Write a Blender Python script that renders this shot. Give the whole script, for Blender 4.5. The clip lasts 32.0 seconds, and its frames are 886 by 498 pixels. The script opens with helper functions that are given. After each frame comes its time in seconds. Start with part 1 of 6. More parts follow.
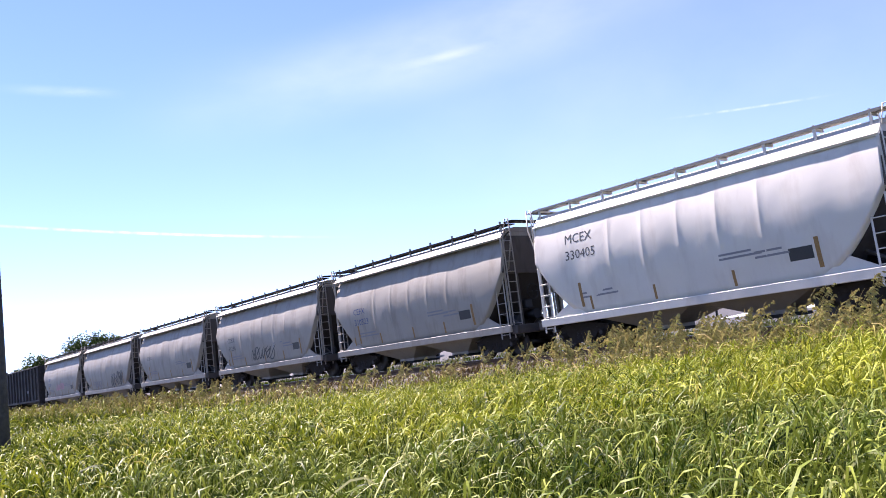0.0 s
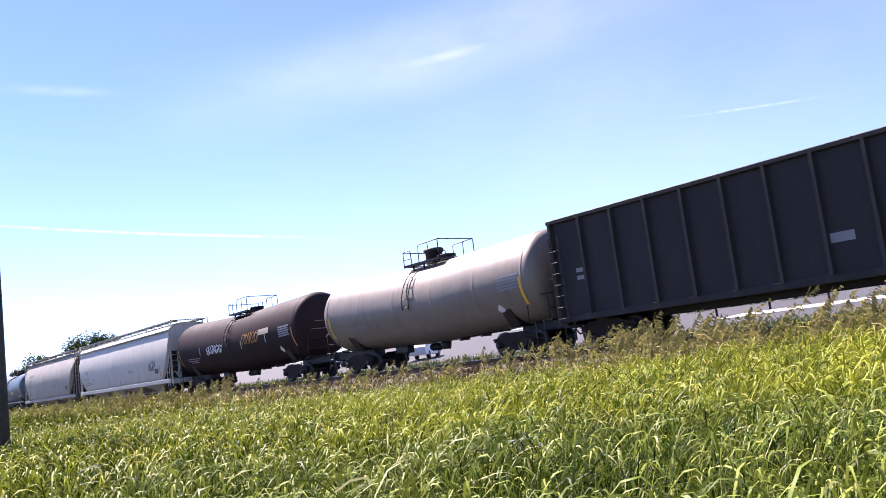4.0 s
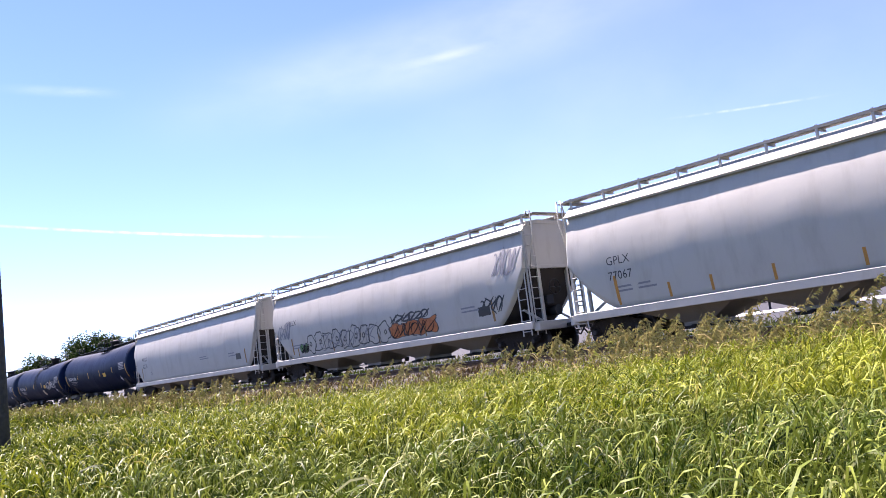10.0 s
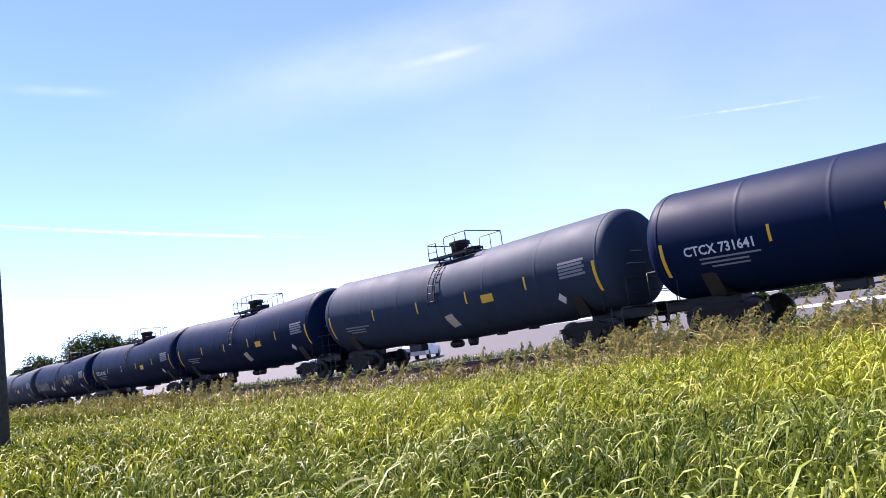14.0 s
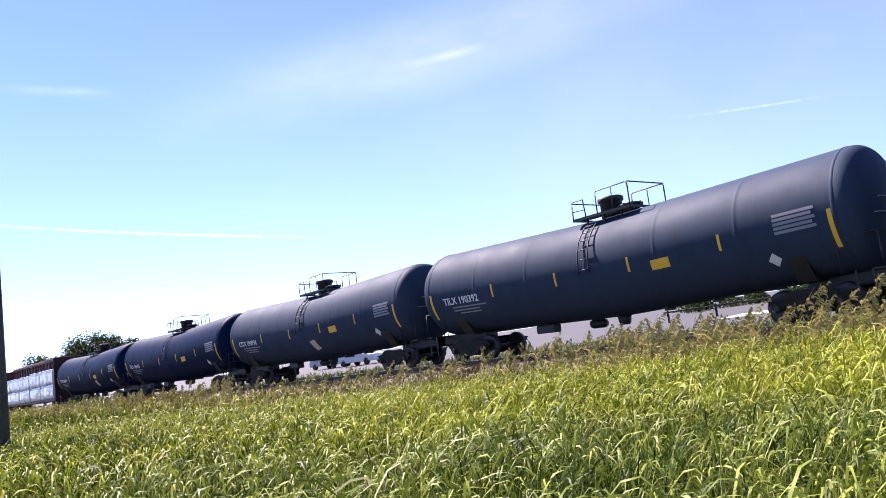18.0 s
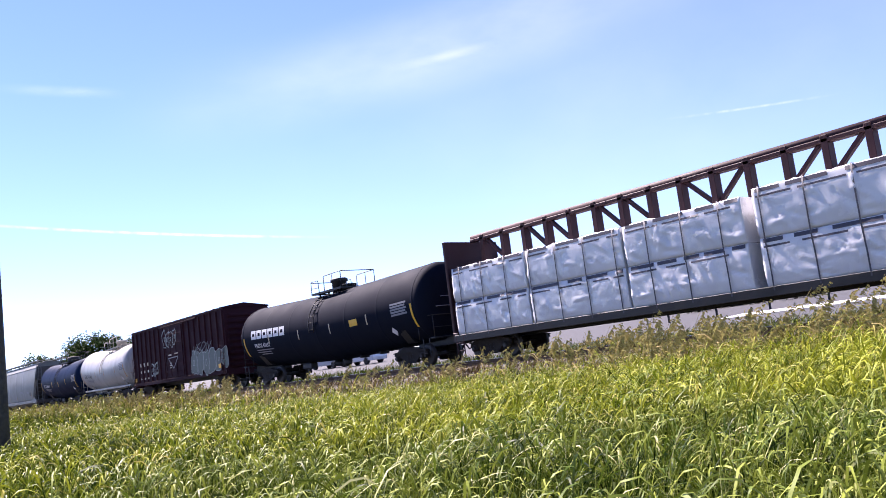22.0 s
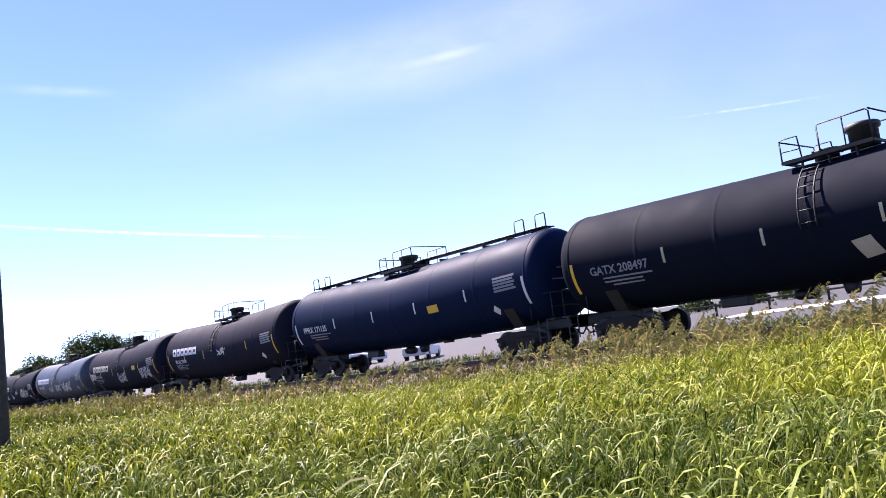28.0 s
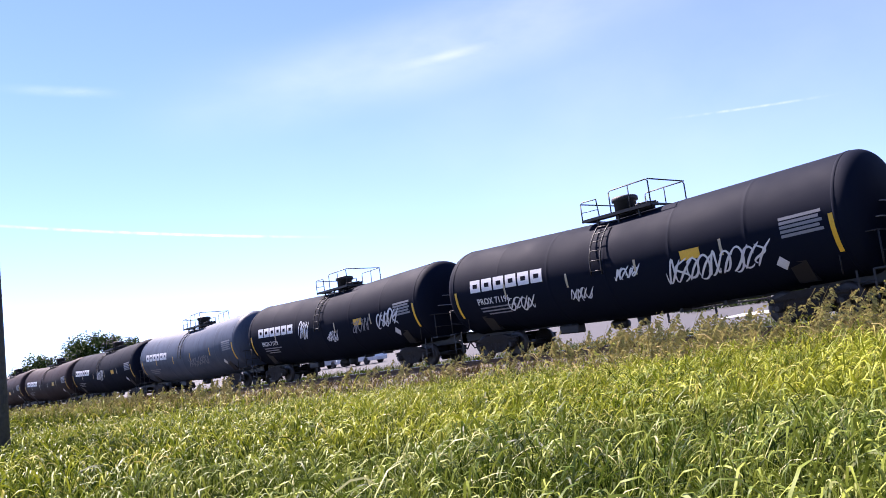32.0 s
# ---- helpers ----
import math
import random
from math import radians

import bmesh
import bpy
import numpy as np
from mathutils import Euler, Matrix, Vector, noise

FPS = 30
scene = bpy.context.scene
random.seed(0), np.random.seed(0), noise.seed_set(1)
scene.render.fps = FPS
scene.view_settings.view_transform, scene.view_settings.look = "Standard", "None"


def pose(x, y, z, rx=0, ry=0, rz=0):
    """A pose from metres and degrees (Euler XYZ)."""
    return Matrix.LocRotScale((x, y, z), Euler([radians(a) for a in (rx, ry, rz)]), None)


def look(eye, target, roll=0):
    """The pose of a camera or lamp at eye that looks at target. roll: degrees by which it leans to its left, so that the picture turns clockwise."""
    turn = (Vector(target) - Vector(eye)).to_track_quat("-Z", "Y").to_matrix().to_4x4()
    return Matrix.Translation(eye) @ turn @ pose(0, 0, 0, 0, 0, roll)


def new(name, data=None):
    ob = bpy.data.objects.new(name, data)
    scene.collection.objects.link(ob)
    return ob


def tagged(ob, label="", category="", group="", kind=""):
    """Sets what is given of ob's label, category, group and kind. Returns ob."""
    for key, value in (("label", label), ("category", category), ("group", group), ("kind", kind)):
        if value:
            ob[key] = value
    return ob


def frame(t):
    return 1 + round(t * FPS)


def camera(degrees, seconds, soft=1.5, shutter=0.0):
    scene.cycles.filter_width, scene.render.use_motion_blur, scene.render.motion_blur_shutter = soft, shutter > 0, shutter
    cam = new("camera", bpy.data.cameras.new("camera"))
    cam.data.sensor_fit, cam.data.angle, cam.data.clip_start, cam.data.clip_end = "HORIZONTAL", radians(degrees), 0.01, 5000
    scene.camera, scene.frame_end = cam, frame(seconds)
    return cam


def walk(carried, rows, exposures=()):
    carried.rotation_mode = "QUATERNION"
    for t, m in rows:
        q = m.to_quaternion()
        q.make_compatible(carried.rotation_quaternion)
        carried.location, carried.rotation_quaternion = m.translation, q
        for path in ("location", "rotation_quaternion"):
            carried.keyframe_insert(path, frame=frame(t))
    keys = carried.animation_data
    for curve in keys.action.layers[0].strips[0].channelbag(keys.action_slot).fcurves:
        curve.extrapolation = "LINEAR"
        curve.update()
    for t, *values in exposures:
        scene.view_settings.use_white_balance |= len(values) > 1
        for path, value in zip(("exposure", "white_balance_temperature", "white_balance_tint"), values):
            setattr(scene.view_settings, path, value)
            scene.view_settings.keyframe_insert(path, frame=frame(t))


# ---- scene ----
# ---------- camera: it stands still on a low stand in the field ----------
RAIL = 0.95            # height of the rail heads over the field
TRACK_Y = 22.25        # centre line of the track; the train runs towards +x
EYE_Z = RAIL + 0.282
cam = camera(56.8, 32.0, 0.9)
VIEW = pose(0, 0, EYE_Z, 97.48, 0, 49.9) @ pose(0, 0, 0, 0, 0, -7.17)
walk(cam, [(0.0, VIEW), (32.0, VIEW)])
scene.view_settings.exposure = 2.0
scene.view_settings.use_white_balance = True
scene.view_settings.white_balance_temperature, scene.view_settings.white_balance_tint = 5800, 34

# ---------- sky and sun ----------
SUN_ELEV, SUN_AZ = 52.0, 268.0      # azimuth in degrees clockwise from +y
world = bpy.data.worlds.new("sky")
scene.world = world
world.use_nodes = True
wn = world.node_tree
for n in list(wn.nodes):
    wn.nodes.remove(n)
sky = wn.nodes.new("ShaderNodeTexSky")
sky.sky_type = "NISHITA"
sky.sun_disc = False
sky.sun_elevation = radians(SUN_ELEV)
sky.sun_rotation = radians(SUN_AZ)
sky.air_density, sky.dust_density, sky.ozone_density = 0.7, 0.0, 2.0
bg = wn.nodes.new("ShaderNodeBackground")
bg.inputs["Strength"].default_value = 0.061
wout = wn.nodes.new("ShaderNodeOutputWorld")
wn.links.new(sky.outputs[0], bg.inputs["Color"])
wn.links.new(bg.outputs[0], wout.inputs["Surface"])
sun_data = bpy.data.lights.new("sun", "SUN")
sun_data.energy, sun_data.angle, sun_data.color = 5.0, radians(0.6), (1.0, 0.90, 0.70)
sun = new("sun", sun_data)
_a, _e = radians(SUN_AZ), radians(SUN_ELEV)
sun.matrix_world = look((0, 0, 60), (-math.sin(_a) * math.cos(_e), -math.cos(_a) * math.cos(_e), 60 - math.sin(_e)))

# ---------- materials ----------
MATS = {}


def nodes_of(name):
    m = bpy.data.materials.new(name)
    m.use_nodes = True
    nt = m.node_tree
    return m, nt, nt.nodes["Principled BSDF"]


def ramp(nt, src, p0, p1, c0, c1):
    r = nt.nodes.new("ShaderNodeValToRGB")
    r.color_ramp.elements[0].position, r.color_ramp.elements[1].position = p0, p1
    r.color_ramp.elements[0].color, r.color_ramp.elements[1].color = (*c0, 1), (*c1, 1)
    nt.links.new(src, r.inputs[0])
    return r.outputs[0]


def noise_tex(nt, scale, detail=4.0, stretch=(1, 1, 1), rough=0.6):
    tc = nt.nodes.new("ShaderNodeTexCoord")
    mp = nt.nodes.new("ShaderNodeMapping")
    mp.inputs["Scale"].default_value = stretch
    nt.links.new(tc.outputs["Object"], mp.inputs[0])
    n = nt.nodes.new("ShaderNodeTexNoise")
    n.inputs["Scale"].default_value, n.inputs["Detail"].default_value = scale, detail
    n.inputs["Roughness"].default_value = rough
    nt.links.new(mp.outputs[0], n.inputs["Vector"])
    return n.outputs["Fac"]


def blend(nt, fac, a, b):
    mx = nt.nodes.new("ShaderNodeMix")
    mx.data_type = "RGBA"
    if isinstance(fac, float):
        mx.inputs[0].default_value = fac
    else:
        nt.links.new(fac, mx.inputs[0])
    for k, v in ((6, a), (7, b)):
        if isinstance(v, tuple):
            mx.inputs[k].default_value = (*v, 1)
        else:
            nt.links.new(v, mx.inputs[k])
    return mx.outputs[2]


def relief(nt, bsdf, src, strength, dist=0.01):
    b = nt.nodes.new("ShaderNodeBump")
    b.inputs["Strength"].default_value, b.inputs["Distance"].default_value = strength, dist
    nt.links.new(src, b.inputs["Height"])
    nt.links.new(b.outputs[0], bsdf.inputs["Normal"])


def paint(name, col, rough=0.45, metal=0.0, dirt=(0.12, 0.1, 0.085), amount=0.45, coat=0.0, ripple=0.25, spec=0.5):
    """Weathered paint on steel: streaks that run down, blotches, fine grain, slight waves in the sheet."""
    if name in MATS:
        return MATS[name]
    m, nt, bs = nodes_of(name)
    streak = noise_tex(nt, 2.2, 5.0, (1.2, 1.0, 0.3))
    blotch = noise_tex(nt, 0.7, 5.0)
    fine = noise_tex(nt, 45.0, 3.0)
    c = blend(nt, ramp(nt, streak, 0.5, 0.78, (0, 0, 0), (amount,) * 3), col, dirt)
    c = blend(nt, ramp(nt, blotch, 0.42, 0.75, (0, 0, 0), (amount * 0.6,) * 3), c, tuple(0.5 * (a + b) for a, b in zip(col, dirt)))
    c = blend(nt, ramp(nt, fine, 0.35, 0.7, (0, 0, 0), (0.12,) * 3), c, tuple(min(1, a * 1.25 + 0.01) for a in col))
    nt.links.new(c, bs.inputs["Base Color"])
    rr = nt.nodes.new("ShaderNodeMapRange")
    rr.inputs["To Min"].default_value, rr.inputs["To Max"].default_value = max(0.05, rough - 0.1), min(1, rough + 0.2)
    nt.links.new(blotch, rr.inputs["Value"])
    nt.links.new(rr.outputs[0], bs.inputs["Roughness"])
    bs.inputs["Metallic"].default_value = metal
    bs.inputs["Specular IOR Level"].default_value = spec
    bs.inputs["Coat Weight"].default_value = coat
    relief(nt, bs, noise_tex(nt, 0.9, 2.0), ripple, 0.06)
    MATS[name] = m
    return m


def plain(name, col, rough=0.6, metal=0.0, scale=20.0, vary=0.25, bump=0.2):
    if name in MATS:
        return MATS[name]
    m, nt, bs = nodes_of(name)
    n = noise_tex(nt, scale, 5.0)
    big = noise_tex(nt, scale * 0.08, 3.0)
    c = blend(nt, ramp(nt, n, 0.3, 0.7, (0, 0, 0), (1, 1, 1)), tuple(a * (1 - vary) for a in col), tuple(min(1, a * (1 + vary)) for a in col))
    c = blend(nt, ramp(nt, big, 0.4, 0.7, (0, 0, 0), (vary,) * 3), c, tuple(a * 0.6 for a in col))
    nt.links.new(c, bs.inputs["Base Color"])
    bs.inputs["Roughness"].default_value, bs.inputs["Metallic"].default_value = rough, metal
    if bump:
        relief(nt, bs, n, bump, 0.01)
    MATS[name] = m
    return m


def blade_mat(name, low, mid, high, dry, dry_amt, trans=0.45):
    """Grass: colour differs blade by blade, and light comes through."""
    m, nt, bs = nodes_of(name)
    g = nt.nodes.new("ShaderNodeNewGeometry")
    r = nt.nodes.new("ShaderNodeValToRGB")
    e = r.color_ramp.elements
    e[0].position, e[0].color = 0.0, (*low, 1)
    e[1].position, e[1].color = 1.0, (*dry, 1)
    k = e.new(0.35)
    k.color = (*mid, 1)
    k = e.new(1.0 - dry_amt)
    k.color = (*high, 1)
    nt.links.new(g.outputs["Random Per Island"], r.inputs[0])
    patch = noise_tex(nt, 0.35, 3.0)
    c = blend(nt, ramp(nt, patch, 0.45, 0.7, (0, 0, 0), (0.5,) * 3), r.outputs[0], high)
    nt.links.new(c, bs.inputs["Base Color"])
    bs.inputs["Roughness"].default_value = 0.5
    bs.inputs["Specular IOR Level"].default_value = 0.1
    tr = nt.nodes.new("ShaderNodeBsdfTranslucent")
    nt.links.new(c, tr.inputs["Color"])
    ms = nt.nodes.new("ShaderNodeMixShader")
    ms.inputs[0].default_value = trans
    nt.links.new(bs.outputs[0], ms.inputs[1])
    nt.links.new(tr.outputs[0], ms.inputs[2])
    nt.links.new(ms.outputs[0], nt.nodes["Material Output"].inputs["Surface"])
    MATS[name] = m
    return m


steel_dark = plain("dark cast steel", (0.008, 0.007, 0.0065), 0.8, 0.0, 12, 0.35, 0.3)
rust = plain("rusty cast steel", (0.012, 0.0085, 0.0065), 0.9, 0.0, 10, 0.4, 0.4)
wheel_steel = plain("worn wheel steel", (0.025, 0.021, 0.019), 0.5, 0.3, 14, 0.3, 0.2)
rail_steel = plain("rusty rail web", (0.11, 0.06, 0.035), 0.7, 0.4, 9, 0.3, 0.3)
rail_top = plain("polished rail head", (0.55, 0.55, 0.56), 0.22, 1.0, 30, 0.1, 0.0)
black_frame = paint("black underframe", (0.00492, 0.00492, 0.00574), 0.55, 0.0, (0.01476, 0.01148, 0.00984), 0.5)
yellow = plain("yellow marking", (0.7, 0.4, 0.02), 0.5, 0, 25, 0.12, 0.0)
white_mark = plain("white stencil paint", (0.6, 0.6, 0.62), 0.5, 0, 40, 0.1, 0.0)
grey_mark = plain("faded grey stencil", (0.2, 0.2, 0.22), 0.6, 0, 40, 0.15, 0.0)
black_mark = plain("black stencil paint", (0.025, 0.025, 0.028), 0.5, 0, 40, 0.1, 0.0)
pale_strip = plain("pale worn reflective strip", (0.42, 0.36, 0.24), 0.5, 0, 30, 0.2, 0)
tank_black = paint("weathered black tank paint", (0.0044, 0.0066, 0.0155), 0.7, 0.0, (0.0060, 0.0078, 0.0145), 0.45, 0.0, 0.05, 0.06)
tank_navy = paint("black tank paint with a blue sheen", (0.0026, 0.0098, 0.036), 0.5, 0.0, (0.0032, 0.0085, 0.024), 0.35, 0.0, 0.04, 0.05)
tank_brown = paint("brownish black tank paint", (0.0246, 0.01681, 0.01845), 0.6, 0.0, (0.03444, 0.0205, 0.01804), 0.5, 0.0, 0.06, 0.08)
tank_dusk = paint("dull plum black tank paint", (0.0115, 0.0125, 0.024), 0.65, 0.0, (0.0140, 0.0125, 0.0200), 0.5, 0.0, 0.05, 0.06)
tank_grey = paint("pale grey tank paint", (0.092, 0.128, 0.160), 0.4, 0.0, (0.055, 0.064, 0.075), 0.35, 0.0, 0.05, 0.15)
tank_white = paint("white tank paint", (0.3608, 0.3608, 0.3526), 0.4, 0.0, (0.1394, 0.1189, 0.0984), 0.65)
tank_tan = paint("dusty tan tank paint", (0.1722, 0.1476, 0.123), 0.45, 0.0, (0.0697, 0.05084, 0.041), 0.5)
tank_faded = paint("faded charcoal tank paint", (0.026, 0.039, 0.066), 0.6, 0.0, (0.0150, 0.0210, 0.0350), 0.45, 0.0, 0.05, 0.08)
hop_grey = paint("dusty light grey hopper paint", (0.295, 0.275, 0.235), 0.55, 0.0, (0.12, 0.09, 0.066), 0.55)
hop_bright = paint("chalky white hopper paint", (0.56, 0.54, 0.49), 0.5, 0.0, (0.28, 0.225, 0.175), 0.35)
hop_white = paint("white hopper paint", (0.43, 0.415, 0.37), 0.5, 0.0, (0.22, 0.175, 0.135), 0.35)
hop_blue = paint("blue grey hopper paint", (0.1476, 0.1558, 0.1435), 0.5, 0.0, (0.1066, 0.0943, 0.0779), 0.35)
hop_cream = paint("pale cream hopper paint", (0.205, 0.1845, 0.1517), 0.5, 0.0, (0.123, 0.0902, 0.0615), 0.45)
box_brown = paint("oxide brown boxcar paint", (0.02788, 0.00574, 0.00984), 0.7, 0.0, (0.0164, 0.00574, 0.0082), 0.5, 0.0, 0.15, 0.15)
gon_black = paint("black gondola paint", (0.01804, 0.01722, 0.01886), 0.65, 0.0, (0.0369, 0.03034, 0.02706), 0.4, 0.0, 0.25, 0.35)
cb_red = paint("oxide red centre beam paint", (0.02788, 0.00779, 0.01066), 0.6, 0.0, (0.0205, 0.00984, 0.01148), 0.5, 0.0, 0.25, 0.3)
wrap = paint("white plastic lumber wrap", (0.5412, 0.5412, 0.5576), 0.22, 0.0, (0.369, 0.369, 0.41), 0.12, 0.4, 0.05)
# darker grey than the body, for end frames, platforms and end sheets
end_dark = paint("dark grey end sheet", (0.082, 0.07216, 0.06396), 0.7, 0.0, (0.0328, 0.0246, 0.01968), 0.7, 0.0, 0.2, 0.3)
# grime, darkened further to put the slope sheet's shade into the paint
slope_shade_grime = paint("grimy slope sheet with painted shade", (0.041, 0.03444, 0.03116), 0.75, 0.0, (0.0205, 0.01476, 0.01148), 0.6, 0.0, 0.25, 0.3)

# ---------- mesh building ----------
class Mesh:
    """Collects vertices and faces of one piece."""

    def __init__(self):
        self.v, self.f, self.s = [], [], []

    def face(self, idx, smooth=False):
        self.f.append(tuple(idx))
        self.s.append(smooth)

    def box(self, c, size, ch=0.0):
        """A box with chamfered edges."""
        hx, hy, hz = (d / 2 for d in size)
        ch = min(ch, hx * 0.8, hy * 0.8, hz * 0.8)
        o = len(self.v)
        if ch <= 0:
            for sx in (-1, 1):
                for sy in (-1, 1):
                    for sz in (-1, 1):
                        self.v.append((c[0] + sx * hx, c[1] + sy * hy, c[2] + sz * hz))
            for q in ((0, 1, 3, 2), (4, 6, 7, 5), (0, 4, 5, 1), (2, 3, 7, 6), (0, 2, 6, 4), (1, 5, 7, 3)):
                self.face([o + k for k in q])
            return self
        idx = {}
        for sx in (-1, 1):
            for sy in (-1, 1):
                for sz in (-1, 1):
                    for ax in range(3):
                        h = [hx - ch, hy - ch, hz - ch]
                        h[ax] += ch
                        idx[sx, sy, sz, ax] = len(self.v)
                        self.v.append((c[0] + sx * h[0], c[1] + sy * h[1], c[2] + sz * h[2]))
        for ax in range(3):
            a, b = [k for k in range(3) if k != ax]
            for s in (-1, 1):
                q = []
                for sa, sb in ((-1, -1), (1, -1), (1, 1), (-1, 1)):
                    k = [0, 0, 0]
                    k[ax], k[a], k[b] = s, sa, sb
                    q.append(idx[(*k, ax)])
                if (s > 0) == (ax == 1):
                    q.reverse()
                self.face(q)
            for sa in (-1, 1):
                for sb in (-1, 1):
                    k0, k1 = [0, 0, 0], [0, 0, 0]
                    k0[ax], k1[ax] = -1, 1
                    k0[a] = k1[a] = sa
                    k0[b] = k1[b] = sb
                    self.face([idx[(*k0, a)], idx[(*k1, a)], idx[(*k1, b)], idx[(*k0, b)]])
        for sx in (-1, 1):
            for sy in (-1, 1):
                for sz in (-1, 1):
                    self.face([idx[sx, sy, sz, 0], idx[sx, sy, sz, 1], idx[sx, sy, sz, 2]])
        return self

    def loft(self, rings, closed=True, caps=True, smooth=True):
        """Skin through rings of equal point count."""
        o, n = len(self.v), len(rings[0])
        for r in rings:
            self.v.extend(tuple(p) for p in r)
        m = n if closed else n - 1
        for i in range(len(rings) - 1):
            for j in range(m):
                k = (j + 1) % n
                self.face((o + i * n + j, o + i * n + k, o + (i + 1) * n + k, o + (i + 1) * n + j), smooth)
        if caps and closed:
            self.face([o + j for j in range(n)][::-1])
            self.face([o + (len(rings) - 1) * n + j for j in range(n)])
        return self

    def tube(self, pts, r, n=6, smooth=True):
        pts = [Vector(p) for p in pts]
        rings = []
        for i, p in enumerate(pts):
            d = (pts[min(i + 1, len(pts) - 1)] - pts[max(i - 1, 0)]).normalized()
            u = d.cross(Vector((0, 0, 1)) if abs(d.z) < 0.9 else Vector((1, 0, 0))).normalized()
            w = d.cross(u)
            rr = r[i] if isinstance(r, (list, tuple)) else r
            rings.append([p + rr * (math.cos(2 * math.pi * k / n) * u + math.sin(2 * math.pi * k / n) * w) for k in range(n)])
        return self.loft(rings, smooth=smooth)

    def lathe(self, profile, origin, axis="y", n=24):
        """profile: (along the axis, radius)."""
        rings = []
        for a, r in profile:
            ring = []
            for k in range(n):
                c, s = r * math.cos(2 * math.pi * k / n), r * math.sin(2 * math.pi * k / n)
                d = {"x": (a, c, s), "y": (s, a, c), "z": (c, s, a)}[axis]
                ring.append((origin[0] + d[0], origin[1] + d[1], origin[2] + d[2]))
            rings.append(ring)
        return self.loft(rings)

    def prism(self, poly, axis, lo, hi, smooth=False):
        """A polygon in the plane across the axis, pushed from lo to hi."""
        def place(p, a):
            return {"x": (a, p[0], p[1]), "y": (p[0], a, p[1]), "z": (p[0], p[1], a)}[axis]
        return self.loft([[place(p, lo) for p in poly], [place(p, hi) for p in poly]], smooth=smooth)

    def data(self, name):
        me = bpy.data.meshes.new(name)
        me.from_pydata([tuple(p) for p in self.v], [], self.f)
        me.polygons.foreach_set("use_smooth", self.s)
        bm = bmesh.new()
        bm.from_mesh(me)
        bmesh.ops.recalc_face_normals(bm, faces=bm.faces)
        bm.to_mesh(me)
        bm.free()
        me.update()
        return me


CACHE = {}


def cached(key, build):
    if key not in CACHE:
        m = build()
        CACHE[key] = m.data(key.split("/")[0]) if isinstance(m, Mesh) else m
    return CACHE[key]


def part(name, mesh, material, parent=None, label="", m=None):
    """One mesh object under a thing or a part."""
    if isinstance(mesh, Mesh):
        mesh = mesh.data(name)
    if not mesh.materials:
        mesh.materials.append(None)
    ob = new(name, mesh)
    ob.material_slots[0].link = "OBJECT"
    ob.material_slots[0].material = material
    if parent is not None:
        ob.parent = parent
    if m is not None:
        ob.matrix_basis = m
    if label:
        tagged(ob, label)
    return ob


def thing(name, label, category, group="", kind=""):
    return tagged(new(name), label, category, group, kind)


def text_mesh(words, size, bold=0.0):
    """Letters of the built-in font as a mesh in the x-z plane, starting at the origin."""
    key = "lettering/%s/%.3f" % (words, size)
    if key not in CACHE:
        cu = bpy.data.curves.new("lettering", "FONT")
        cu.body, cu.size, cu.offset = words, size, bold
        cu.resolution_u = 2
        ob = bpy.data.objects.new("lettering", cu)
        scene.collection.objects.link(ob)
        me = bpy.data.meshes.new_from_object(ob.evaluated_get(bpy.context.evaluated_depsgraph_get()))
        bpy.data.objects.remove(ob)
        bpy.data.curves.remove(cu)
        me.materials.clear()
        me.materials.append(None)
        bm = bmesh.new()
        bm.from_mesh(me)
        for k in range(1, 8):
            bmesh.ops.bisect_plane(bm, geom=bm.verts[:] + bm.edges[:] + bm.faces[:], plane_co=(0, size * 0.1 * k, 0), plane_no=(0, 1, 0))
        bm.to_mesh(me)
        bm.free()
        for v in me.vertices:
            v.co = (v.co.x, -v.co.z, v.co.y)
        CACHE[key] = me
    return CACHE[key]


def wrapped(me, x, z, shape):
    """A copy of a flat x-z mesh laid on a car's side; shape(x, z) gives the near side's y."""
    me = me.copy()
    for v in me.vertices:
        px, pz = v.co.x + x, v.co.z + z
        v.co = (px, shape(px, pz) + v.co.y, pz)
    return me


def bars(rows):
    """Unreadable stencils: rows of (x, z, width, height) as flat bars in the x-z plane."""
    m = Mesh()
    for x, z, w, h in rows:
        n = max(1, int(h / 0.1))
        o = len(m.v)
        for k in range(n + 1):
            m.v += [(x, 0, z + h * k / n), (x + w, 0, z + h * k / n)]
        for k in range(n):
            m.face((o + 2 * k, o + 2 * k + 1, o + 2 * k + 3, o + 2 * k + 2))
    return m.data("stencil")


